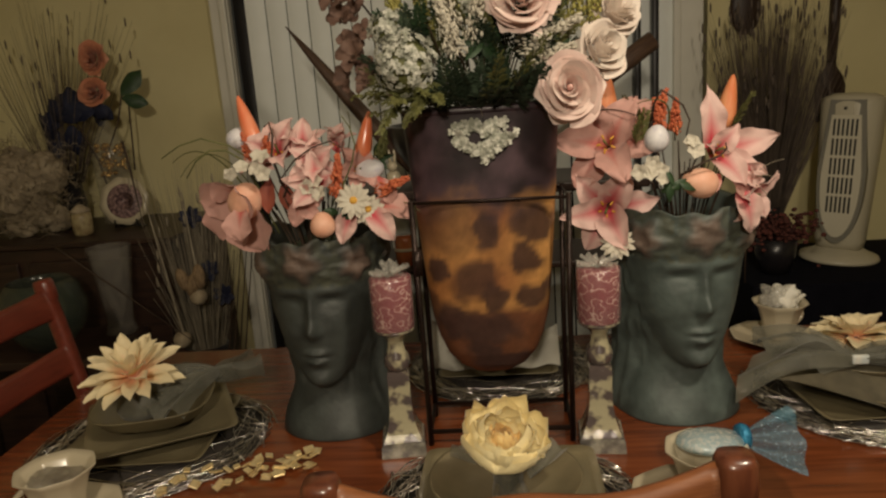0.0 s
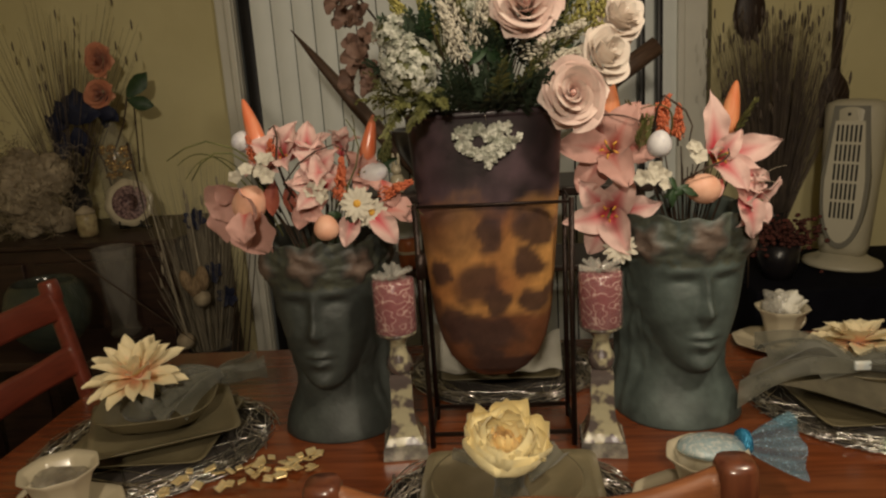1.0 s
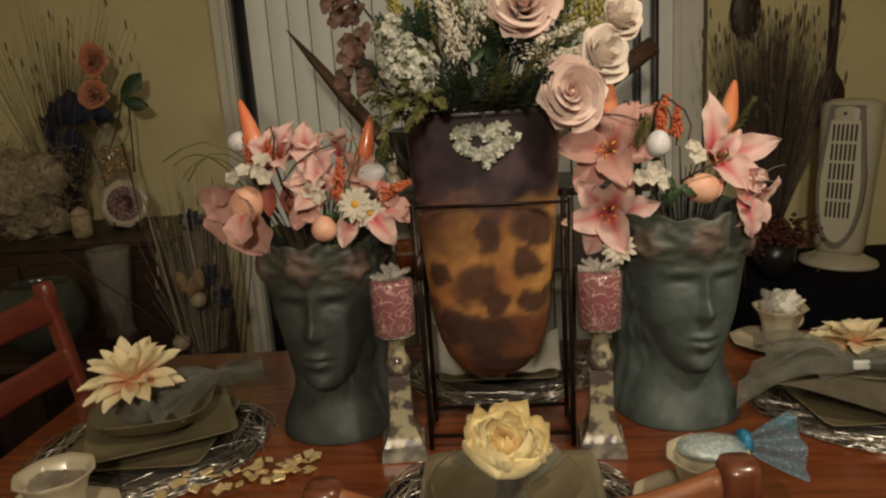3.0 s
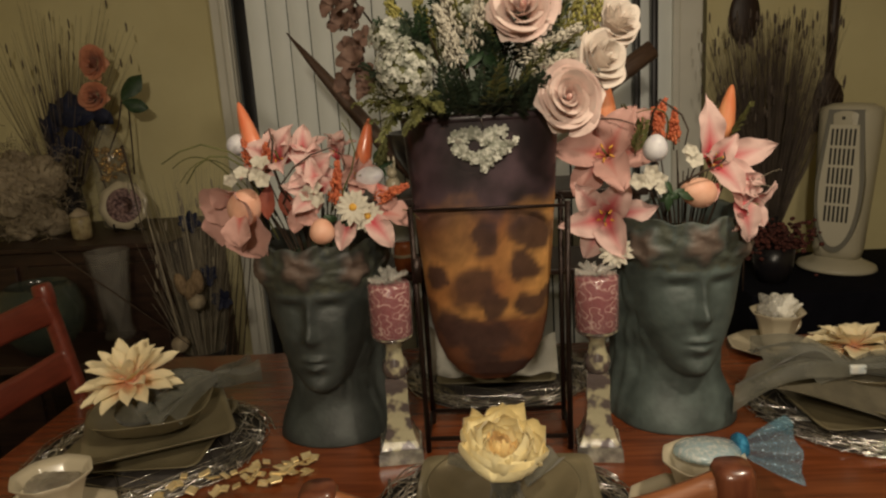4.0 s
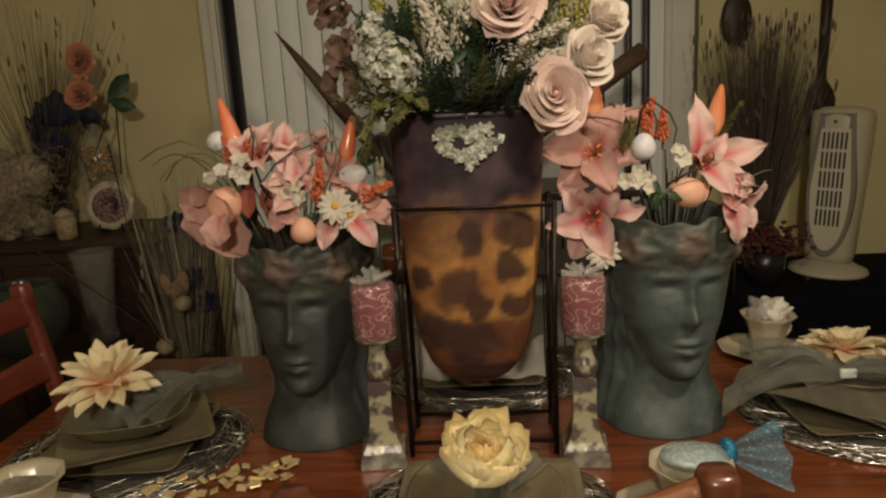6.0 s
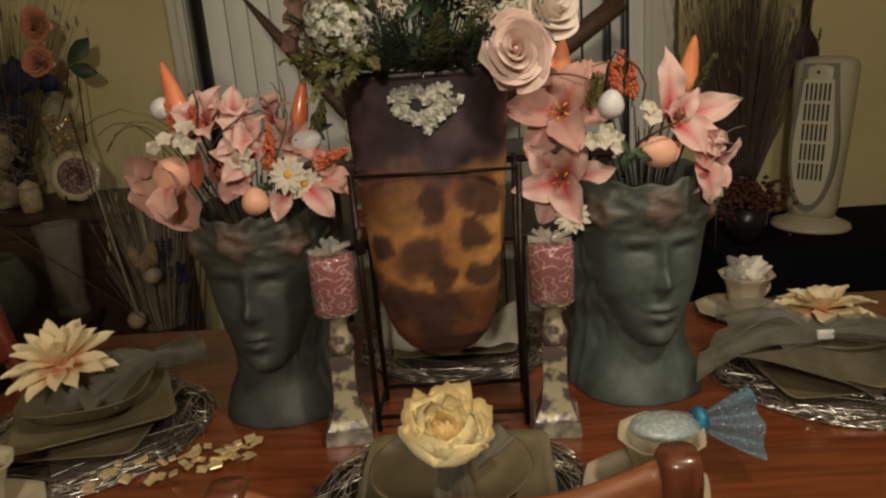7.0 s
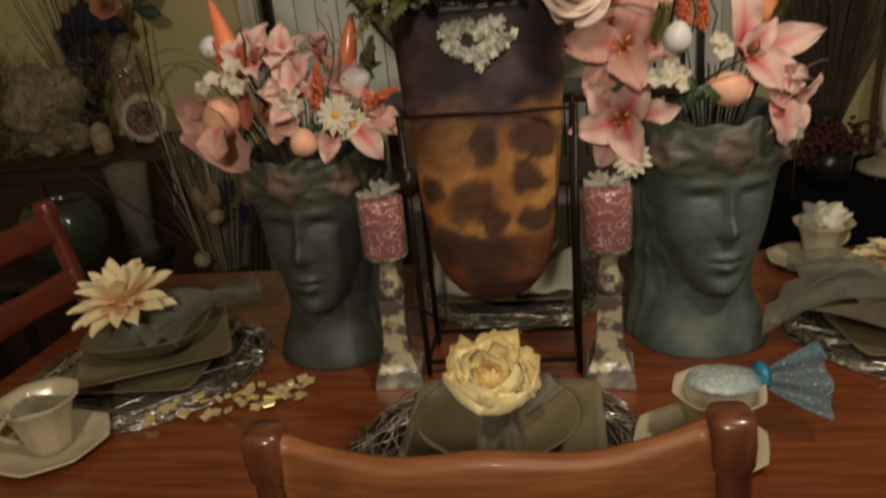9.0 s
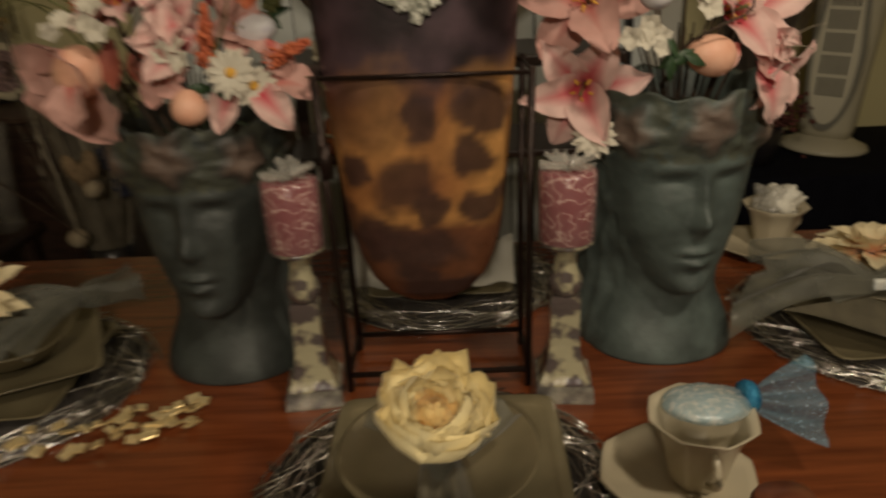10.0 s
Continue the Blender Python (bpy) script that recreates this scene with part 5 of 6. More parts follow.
loose_petal((0.405, 1.225, 1.235), (0.4, -1, -0.1), 250, 0.8, LILYP[0], "pale pink petal folded sideways")
loose_petal((0.395, 1.222, 1.225), (0.5, -1, 0.1), 230, 0.75, SALMP[1], "salmon pink petal folded sideways")
loose_petal((0.385, 1.22, 1.225), (0.2, -1, 0.0), 120, 0.6, SALMP[0], "salmon petal behind an egg")
loose_petal((0.26, 1.29, 1.30), (0, -0.8, 0.5), 340, 0.8, SALMP[1], "salmon petal standing behind an egg")
floret_bunch((0.273, 1.19, 1.250), 6, (0.016, 0.012, 0.014), "cluster of small white silk blossoms", 7)
floret_bunch((0.330, 1.205, 1.276), 3, (0.008, 0.006, 0.008), "cream silk rose bud among lilies", 8)
for k, (x, z) in enumerate(((0.305, 1.285), (0.325, 1.28), (0.29, 1.30))):
    sprig((x, 1.285, z), (0.25 * (k - 1), -0.1, 1), 0.07, 110, CORAL, "feathery coral orange sprig", seed=20 + k)
leaf_cluster((0.300, 1.185, 1.215), 6, 0.8, "fresh green silk leaves on the rim", 11)
fern((0.27, 1.29, 1.30), (-0.5, -0.1, 0.7), 0.07, LEAFY, "olive green feathery fern frond")
fern((0.43, 1.32, 1.29), (0.6, -0.1, 0.7), 0.075, LEAFY, "olive green feathery fern frond")
fern((0.25, 1.25, 1.28), (0.35, -0.3, 0.8), 0.06, LEAFY, "olive green feathery fern frond")
blade((0.31, 1.30, 1.28), (0.255, 1.26, 1.35), 0.03, 0.0022, LEAFY, "curled olive stem", 0.5, of=STEMS)
blade((0.33, 1.20, 1.235), (0.398, 1.22, 1.262), 0.02, 0.0017, TWIG, "curled brown vine tendril", 0.2, of=STEMS)
blade((0.275, 1.19, 1.27), (0.277, 1.195, 1.235), 0.0, 0.0026, TWIG, "dark curled stem", 0.3, of=STEMS)
blade((0.16, 1.28, 1.335), (0.26, 1.25, 1.325), 0.012, 0.002, TWIG, "thin brown vine", 0.1, of=STEMS)
for k in range(3):
    blade((0.43, 1.24, 1.2), (0.46 + 0.012 * k, 1.21, 1.185 + 0.03 * k), 0.01, 0.0011, PALEGRASS, "pale lily stamen thread", of=STEMS)
daisy((0.218, 1.26, 1.105), (-0.2, -0.8, 0.5), 1.1, "cream silk blossom under a lily", False)

# bouquet in the tall vase
floral_foam((VX, VY, 1.335), 0.105, 0.03, 0.45)
stems((VX, VY, 1.36), 30, 0.13, 0.16, "thin stems of the rose bouquet", 5)
rose((0.130, 1.175, 1.384), (0.02, -1, 0.12), 1.0, 0, "large blush pink silk rose facing out", 20, 0.87)
rose((0.062, 1.185, 1.523), (0.0, -1, 0.35), 1.0, 0, "blush pink silk rose in full bloom", 70)
rose((0.188, 1.245, 1.440), (0.5, -0.8, 0.3), 0.85, 1, "cream silk rose turned aside", 0)
rose((0.218, 1.29, 1.500), (0.5, -0.7, 0.5), 0.85, 1, "pale pink silk rose at the back", 40)


def hydrangea(p, s, n, label, seed, material=GREYFL, size=1.0):
    rnd = random.Random(seed)
    ob = thing("hydrangea", p, label, "hydrangea", "hydrangea heads")
    bm = bmesh.new()
    for k in range(n):
        v = Vector((rnd.gauss(0, 1), rnd.gauss(0, 1) - 0.4, rnd.gauss(0, 1))).normalized()
        c = Vector((v.x * s[0], v.y * s[1], v.z * s[2])) * rnd.uniform(0.8, 1.05)
        mm = facing(c, v + Vector((rnd.uniform(-0.4, 0.4), rnd.uniform(-0.4, 0.4), rnd.uniform(-0.4, 0.4))), rnd.uniform(0, 90), size * rnd.uniform(0.8, 1.2))
        for a in range(4):
            q = mm @ Matrix.Rotation(a * math.pi / 2, 4, "Z")
            pts = [(0, 0, 0), (0.0035, 0.003, 0.0012), (0.003, 0.0075, 0.0002), (0, 0.009, 0.0), (-0.003, 0.0075, 0.0002), (-0.0035, 0.003, 0.0012)]
            bm.faces.new([bm.verts.new(q @ Vector(t)) for t in pts])
    tagged(part("floret_mass", bm, material, ob, smooth=False), kind="stuff")
    part("heart", ball((0, 0, 0), (s[0] * 0.8, s[1] * 0.8, s[2] * 0.8), 2), LEAFY, ob)
    return ob


hydrangea((-0.130, 1.165, 1.440), (0.050, 0.045, 0.054), 150, "frosted white silk hydrangea head", 1)
hydrangea((-0.155, 1.20, 1.50), (0.035, 0.03, 0.035), 80, "frosted white silk hydrangea head", 2)
hydrangea((-0.012, 1.24, 1.54), (0.05, 0.04, 0.04), 120, "grey white silk hydrangea at the top", 3)
for k, (p, d, h) in enumerate((((-0.035, 1.19, 1.425), (-0.35, -0.25, 1), 0.12), ((0.03, 1.20, 1.445), (0.9, -0.3, 0.35), 0.13), ((0.055, 1.20, 1.43), (0.9, -0.3, 0.2), 0.09), ((-0.02, 1.20, 1.45), (0.15, -0.3, 1), 0.10), ((-0.05, 1.2, 1.47), (-0.1, -0.2, 1), 0.11))):
    sprig(p, d, h, 170, WHITEFL, "white silk lilac spike", "lilac_spike", 0.022, 40 + k)
for k, (p, d) in enumerate((((-0.09, 1.24, 1.47), (-0.2, -0.3, 1)), ((-0.06, 1.23, 1.48), (0.1, -0.3, 1)), ((0.14, 1.26, 1.46), (0.2, -0.3, 1)), ((0.165, 1.26, 1.47), (0.3, -0.2, 1)), ((-0.12, 1.22, 1.47), (-0.4, -0.3, 1)), ((0.12, 1.24, 1.50), (-0.2, -0.2, 1)))):
    sprig(p, d, 0.09, 130, YELLOWSPRAY, "golden green feathery spray", "golden_spray", 0.024, 60 + k)
rnd = random.Random(77)
for k in range(26):
    a = rnd.uniform(0, 6.28)
    p = (VX + 0.07 * math.cos(a), VY - 0.03 + 0.05 * math.sin(a), 1.37)
    d = (0.8 * math.cos(a) + rnd.uniform(-0.3, 0.3), -0.35 + 0.5 * math.sin(a), rnd.uniform(0.25, 1.0))
    fern(p, d, rnd.uniform(0.08, 0.15), LEAFDARK if k % 3 else LEAFY, "dark green fern frond in the bouquet", 18, 0.028, k)
for k in range(34):
    x = rnd.uniform(-0.12, 0.11)
    fern((VX + x * 0.8, VY - 0.05, 1.362), (x * 5 + rnd.uniform(-0.4, 0.4), -1, rnd.uniform(0.15, 1.1)), rnd.uniform(0.06, 0.12), LEAFDARK, "dark green fern frond at the vase rim", 18, 0.03, 100 + k)
for k in range(9):
    p = (-0.10, 1.20, 1.375 + 0.012 * (k % 3))
    fern(p, (-1, -0.3 + 0.06 * k, 0.12 * k - 0.25), 0.10, LEAFY, "olive green fern frond at the vase rim", 16, 0.022, 50 + k)
for k in range(40):
    x = rnd.uniform(-0.15, 0.17)
    fern((VX + x * 0.8, 1.225 + rnd.uniform(-0.02, 0.04), rnd.uniform(1.40, 1.50)), (x * 3 + rnd.uniform(-0.5, 0.5), -0.6, rnd.uniform(0.2, 1.2)), rnd.uniform(0.07, 0.12), (LEAFY, LEAF, LEAFDARK)[k % 3], "olive and dark green fern frond among the roses", 18, 0.026, 200 + k)
for k in range(12):
    fern((-0.135 + rnd.uniform(-0.03, 0.04), 1.175, 1.405 + rnd.uniform(-0.02, 0.01)), (-0.8 + 0.1 * k, -0.5, rnd.uniform(-0.9, 0.0)), rnd.uniform(0.05, 0.085), LEAFY, "olive green fern frond under a hydrangea", 16, 0.02, 260 + k)
leaf_cluster((0.0, 1.2, 1.47), 5, 1.2, "grey green silk leaves in the bouquet", 14)

heart = thing("blossom_heart", (-0.010, 1.196, 1.312), "heart-shaped wreath of small white blossoms on the vase", "wreath")
bm = bmesh.new()
rnd = random.Random(12)
for k in range(230):
    t = rnd.uniform(0, 6.283)
    hx = 16 * math.sin(t) ** 3 / 16
    hz = 0.95 * (13 * math.cos(t) - 5 * math.cos(2 * t) - 2 * math.cos(3 * t) - math.cos(4 * t)) / 16
    hz *= 0.78 if hz < 0 else 1.0
    f = rnd.uniform(0.58, 1.04) if hx < 0.1 and hz > -0.5 else rnd.uniform(0.25, 1.04)
    c = Vector((hx * 0.054 * f, rnd.uniform(-0.008, 0.0), hz * 0.046 * f - 0.002))
    mm = facing(c, (rnd.uniform(-0.7, 0.7), -1, rnd.uniform(-0.6, 0.8)), rnd.uniform(0, 90), rnd.uniform(0.75, 1.05))
    for a in range(4):
        q = mm @ Matrix.Rotation(a * math.pi / 2, 4, "Z")
        bm.faces.new([bm.verts.new(q @ Vector(t)) for t in ((0, 0, 0), (0.0035, 0.003, 0.0014), (0.003, 0.007, 0.0006), (0, 0.0085, 0.0004), (-0.003, 0.007, 0.0006), (-0.0035, 0.003, 0.0014))])
tagged(part("blossom_mass", bm, GREYFL, heart), kind="stuff")
part("wire", tube([(0.0, 0.0, 0.03), (-0.004, 0.004, 0.06)], 0.0008, seg=4), SILVER, heart)

# flowers on the plates
lo = thing("lotus_flower", (0, 0, 0), "cream silk lotus with a peach heart on a napkin", "lotus", "plate flowers", m=facing((-0.71, 1.235, 0.895), (0.05, -0.35, 1), 10))
ring_of(lo, LOTUSP, 11, 2, 0.006, 0, 1.02, 0, 12)
ring_of(lo, LOTUSP, 9, 22, 0.006, 0.004, 0.97, 15, 12)
ring_of(lo, LOTUSP, 8, 42, 0.005, 0.006, 0.88, 5, 12)
ring_of(lo, LOTUSP, 6, 62, 0.004, 0.006, 0.74, 25, 12)
ring_of(lo, LOTUSP, 5, 76, 0.003, 0.006, 0.5, 0, 7)
part("core", ball((0, 0, 0.012), (0.012, 0.012, 0.01), 2), PEACH, lo)
LOTUSWIDE = petal("petal", 0.090, 0.042, LOTUSPETAL, mid=0.58, tip=0.6, cup=0.4, bend=-0.35, start=0.15, ruffle=0.08, seed=27)
lo = thing("lotus_flower", (0, 0, 0), "cream silk lotus with broad petals beside a grey bow", "lotus", "plate flowers", m=facing((0.725, 1.42, 0.840), (-0.02, 0.10, 1), 40, 1.0))
for n_, tilt_, up_, size_ in ((11, 0, 0, 1.05), (10, 14, 0.004, 0.98), (8, 32, 0.006, 0.78), (5, 58, 0.006, 0.5)):
    ring_of(lo, LOTUSWIDE, n_, tilt_, 0.006, up_, size_, 7 * n_, 12)
part("core", ball((0, 0, 0.012), (0.012, 0.012, 0.01), 2), PEACH, lo)


def round_petal(length, width, curl, seed, ruffle=0.006, material=PEONYPETAL):
    """A broad cupped petal with a rounded, frilled edge."""
    rnd = random.Random(seed)
    ph, ph2 = rnd.uniform(0, 6), rnd.uniform(0, 6)
    nu, nv = 14, 12
    bm = bmesh.new()
    rows = []
    for j in range(nu + 1):
        u = 2 * j / nu - 1
        reach = length * (1 - 0.48 * abs(u) ** 2.3 + 0.035 * math.sin(6 * u + ph) + 0.03 * math.sin(13 * u + ph2))
        col = []
        y = z = 0.0
        for i in range(nv + 1):
            s = i / nv
            if i:
                y += math.cos(curl * (s - 0.5 / nv)) * reach / nv
                z += math.sin(curl * (s - 0.5 / nv)) * reach / nv
            half = width / 2 * (0.16 + 0.84 * math.sin(0.5 * math.pi * min(1, s * 1.35)) ** 0.8)
            frill = ruffle * s ** 3 * (math.sin(7 * u + ph) + 0.6 * math.sin(15 * u + ph2))
            col.append(bm.verts.new((half * u * (1 - 0.10 * s * s), y - 0.30 * half * u * u * s + frill * 0.6, z + 0.22 * half * u * u + frill)))
        rows.append(col)
    for a, b in zip(rows, rows[1:]):
        for i in range(nv):
            bm.faces.new((a[i], b[i], b[i + 1], a[i + 1]))
    return mesh_of("petal", bm, material)


PEONYOUT = [round_petal(0.100, 0.122, 1.9, s_) for s_ in (24, 25)]
PEONYMID = round_petal(0.074, 0.084, 1.6, 26, 0.008)
PEONYIN = round_petal(0.046, 0.042, 1.3, 29, 0.008, PEONYCORE)
pe = thing("peony_flower", (0, 0, 0), "yellow silk peony in full bloom on a bowl", "peony", "plate flowers", m=facing((-0.006, 0.945, 0.880), (0.14, -0.42, 1), 8, 0.94) @ Matrix.Diagonal((1, 1, 0.66, 1)))
ring_of(pe, PEONYOUT[0], 5, 0, 0.006, 0, 1.04, 0, 6)
ring_of(pe, PEONYOUT[1], 4, 14, 0.008, 0.003, 0.96, 40, 8)
ring_of(pe, PEONYMID, 6, 8, 0.006, 0.006, 1.0, 20, 12)
ring_of(pe, PEONYMID, 5, 22, 0.005, 0.009, 0.80, 50, 14)
ring_of(pe, PEONYIN, 9, 34, 0.005, 0.016, 0.95, 0, 18)
ring_of(pe, PEONYIN, 6, 52, 0.004, 0.018, 0.80, 20, 18)
part("heart", ball((0, 0, 0.020), (0.012, 0.012, 0.014), 3), YOLK, pe, "orange yellow heart")


# ---- stand with pods behind the table ----
shelf = thing("plant_stand", (0, 2.36, 0), "dark walnut plant stand behind the dining table", "plant stand")
part("top", box((0, 0, 1.075), (0.96, 0.36, 0.03), 0.006), DARKWOOD, shelf, smooth=False)
part("shelf", box((0, 0, 0.825), (0.90, 0.32, 0.02), 0.004), DARKWOOD, shelf, smooth=False)
for x in (-0.44, 0.44):
    for y in (-0.15, 0.15):
        part("leg", box((x, y, 0.53), (0.035, 0.035, 1.06), 0.004), DARKWOOD, shelf, smooth=False)
bun = tagged(part("bunny_figurine", ball((0, 0, 0.028), (0.022, 0.024, 0.028), 2), CREAM, m=pose(-0.315, 2.25, 1.0902) @ Matrix.Scale(1.15, 4)), "small speckled cream rabbit figurine on the plant stand", "figurine")
me = bun.data
bm = bmesh.new()
bm.from_mesh(me)
ball((0, -0.01, 0.064), (0.015, 0.016, 0.015), 2, bm)
for s in (-1, 1):
    ball((s * 0.007, -0.006, 0.092), (0.0045, 0.004, 0.02), 2, bm)
    ball((s * 0.012, -0.02, 0.008), (0.008, 0.012, 0.007), 2, bm)
bm.to_mesh(me)
bm.free()
me.polygons.foreach_set("use_smooth", [True] * len(me.polygons))
jar = thing("glass_jar", (-0.298, 2.26, 0.8352), "orange brown glass jar with a pale lid band", "jar")
part("jar_body", lathe([(0.03, 0), (0.034, 0.004), (0.034, 0.09), (0.026, 0.1), (0.003, 0.1)], 24), JARORANGE, jar)
part("band", lathe([(0.0352, 0.05), (0.0358, 0.052), (0.0358, 0.058), (0.0352, 0.06)], 24), CREAM, jar, "pale band")
pot = thing("planter_pot", (-0.10, 2.38, 1.0902), "black glazed pot on the plant stand", "pot")
part("pot_body", lathe([(0.10, 0), (0.16, 0.03), (0.22, 0.12), (0.24, 0.19), (0.23, 0.195), (0.2, 0.12), (0.003, 0.1)], 32), POTBLACK, pot)


def seed_pod(p0, p1, r, label, flat=0.35, blunt=False):
    p0, p1 = Vector(p0), Vector(p1)
    h = (p1 - p0).length
    ob = thing("seed_pod", p0, label, "seed pod", "brown pods", m=facing(p0, p1 - p0))
    prof = [(r * 0.6, 0), (r, h * 0.2), (r * 0.95, h * 0.5), (r * (0.9 if blunt else 0.55), h * 0.8), (r * (0.85 if blunt else 0.06), h)]
    part("pod", lathe(prof, 18, sy=flat), POD, ob)
    return ob


seed_pod((-0.265, 2.40, 1.125), (-0.652, 2.40, 1.628), 0.044, "long pointed brown palm pod", 0.6)
seed_pod((0.02, 2.40, 1.15), (0.538, 2.40, 1.500), 0.036, "round brown stick with a blunt end", 1.0, True)
rnd = random.Random(15)
for k in range(11):
    x, y, z = -0.345 + rnd.uniform(-0.05, 0.045), 1.96 + rnd.uniform(-0.04, 0.04), 1.42 + 0.024 * k + rnd.uniform(-0.01, 0.01)
    d = (rnd.uniform(-0.9, 0.7), -1, rnd.uniform(-0.5, 0.7))
    ob = thing("brown_blossom", (x, y, z), "dusty brown silk orchid blossom", "orchid", "brown orchid blossoms", m=facing((x, y, z), d, rnd.uniform(0, 90), rnd.uniform(0.8, 1.35)))
    ring_of(ob, BROWNP, 5, 32, 0.003, 0, 1.0, 0, 16, rnd=rnd)
    part("core", ball((0, 0, 0.005), (0.005, 0.005, 0.005), 1), POD, ob)
tagged(part("orchid_stem", tube(arc((-0.15, 2.33, 1.25), (-0.36, 1.99, 1.68), 0.03, 10), 0.004, 0.003, 6), TWIG), "dark stem of the brown orchid", "stem")


# ---- beside the patio door, on the fan's side ----
bt = thing("draped_table", (1.55, 2.72, 0), "side table draped in black cloth", "table")
part("cloth_top", box((0, 0, 0.640), (1.33, 0.60, 0.02), 0.008, 3), CLOTHBLACK, bt)
bm = bmesh.new()
loop = []
for (x0, y0), (x1, y1), n in (((-0.665, -0.3), (0.665, -0.3), 90), ((0.665, -0.3), (0.665, 0.3), 30), ((0.665, 0.3), (-0.665, 0.3), 30), ((-0.665, 0.3), (-0.665, -0.3), 30)):
    loop += [(x0 + (x1 - x0) * k / n, y0 + (y1 - y0) * k / n) for k in range(n)]
rows = []
for i in range(9):
    v = i / 8
    row = []
    for k, (x, y) in enumerate(loop):
        out = 1 + (0.010 * v + 0.022 * v * noise.noise(Vector((x * 9, y * 9, v * 0.8)))) / 0.5
        row.append(bm.verts.new((x * out, y * (1 + (out - 1) * 1.6), 0.645 - 0.64 * v)))
    rows.append(row)
for a, b in zip(rows, rows[1:]):
    for k in range(len(loop)):
        q = (k + 1) % len(loop)
        bm.faces.new((a[k], b[k], b[q], a[q]))
part("cloth_skirt", bm, CLOTHBLACK, bt, "cloth skirt hanging in soft folds")

fan = thing("tower_fan", (1.297, 2.74, 0.652), "beige tower fan with a slotted grille on a black cloth", "fan", m=pose(1.312, 2.74, 0.652, 0, 0, 0) @ pose(0, 0, 0, 0, 2.5, 0) @ pose(0, 0, 0, 0, 0, -38))
part("base", lathe([(0.135, 0), (0.14, 0.006), (0.135, 0.018), (0.10, 0.032), (0.075, 0.05)], 40), FANBODY, fan)
part("body", lathe([(0.078, 0.045), (0.086, 0.08), (0.096, 0.3), (0.104, 0.5), (0.105, 0.585), (0.098, 0.608), (0.065, 0.622), (0.004, 0.626)], 40, sy=0.85, power=2.6), FANBODY, fan)


def fan_shield(half, top, low, y, depth, n=28):
    """A panel with a flat top and a long rounded foot."""
    rim_ = [(-half * 0.72, top), (half * 0.72, top)]
    for i in range(n + 1):
        a = math.pi * i / n
        rim_.append((half * math.cos(a), low + (top - low) * (0.52 - 0.52 * math.sin(a) ** 0.8)))
    bm = bmesh.new()
    r0 = [bm.verts.new((x, y + depth, z)) for x, z in rim_]
    r1 = [bm.verts.new((x * 0.97, y, z)) for x, z in rim_]
    for i in range(len(rim_)):
        j = (i + 1) % len(rim_)
        bm.faces.new((r0[i], r0[j], r1[j], r1[i]))
    bm.faces.new(r1)
    bm.faces.new(list(reversed(r0)))
    bmesh.ops.recalc_face_normals(bm, faces=bm.faces[:])
    return bm


part("surround", fan_shield(0.082, 0.602, 0.075, -0.086, 0.05), FANGREY, fan, "grey surround of the grille", smooth=False)
part("grille_plate", fan_shield(0.068, 0.548, 0.098, -0.092, 0.02), FANFACE, fan, smooth=False)
slot = mesh_of("slot", box((0, 0, 0), (0.0072, 0.004, 0.060), 0.0012, 1), SLOT, False)
for i in range(5):
    for j in range(6):
        part("slot", slot, None, fan, m=pose((j - 2.5) * 0.0146, -0.0925, 0.222 + 0.0705 * i))
part("sensor", box((-0.006, -0.0885, 0.572), (0.012, 0.004, 0.012), 0.002, 1), SLOT, fan)
part("mark", box((0.020, -0.0885, 0.570), (0.005, 0.004, 0.032), 0.001, 1), FANFACE, fan, "pale vertical mark")

sp = thing("wooden_spoon", (1.055, 3.075, 1.52), "giant dark carved wooden spoon hung on the wall", "wall decor", "wall cutlery")
part("spoon_bowl", ball((0, 0, 0.11), (0.062, 0.02, 0.11), 3), SPOONWOOD, sp)
part("handle", tube([(0, 0, 0.2), (0.01, 0, 0.3), (0.015, 0, 0.62)], 0.016, 0.022, 12), SPOONWOOD, sp)
fk = thing("wooden_fork", (1.402, 3.075, 1.15), "giant dark carved wooden fork hung on the wall", "wall decor", "wall cutlery")
for k in range(4):
    x = (k - 1.5) * 0.031
    part("tine", tube([(x * 0.92, 0, 0), (x, -0.004, 0.05), (x, 0, 0.13)], 0.008, 0.0135, 10), SPOONWOOD, fk)
part("fork_head", lathe([(0.055, 0.11), (0.062, 0.14), (0.05, 0.18), (0.022, 0.22), (0.018, 0.26)], 24, sy=0.3), SPOONWOOD, fk)
part("handle", tube([(0, 0, 0.24), (0.004, 0, 0.4), (0.01, 0, 0.75)], 0.018, 0.024, 12), SPOONWOOD, fk)


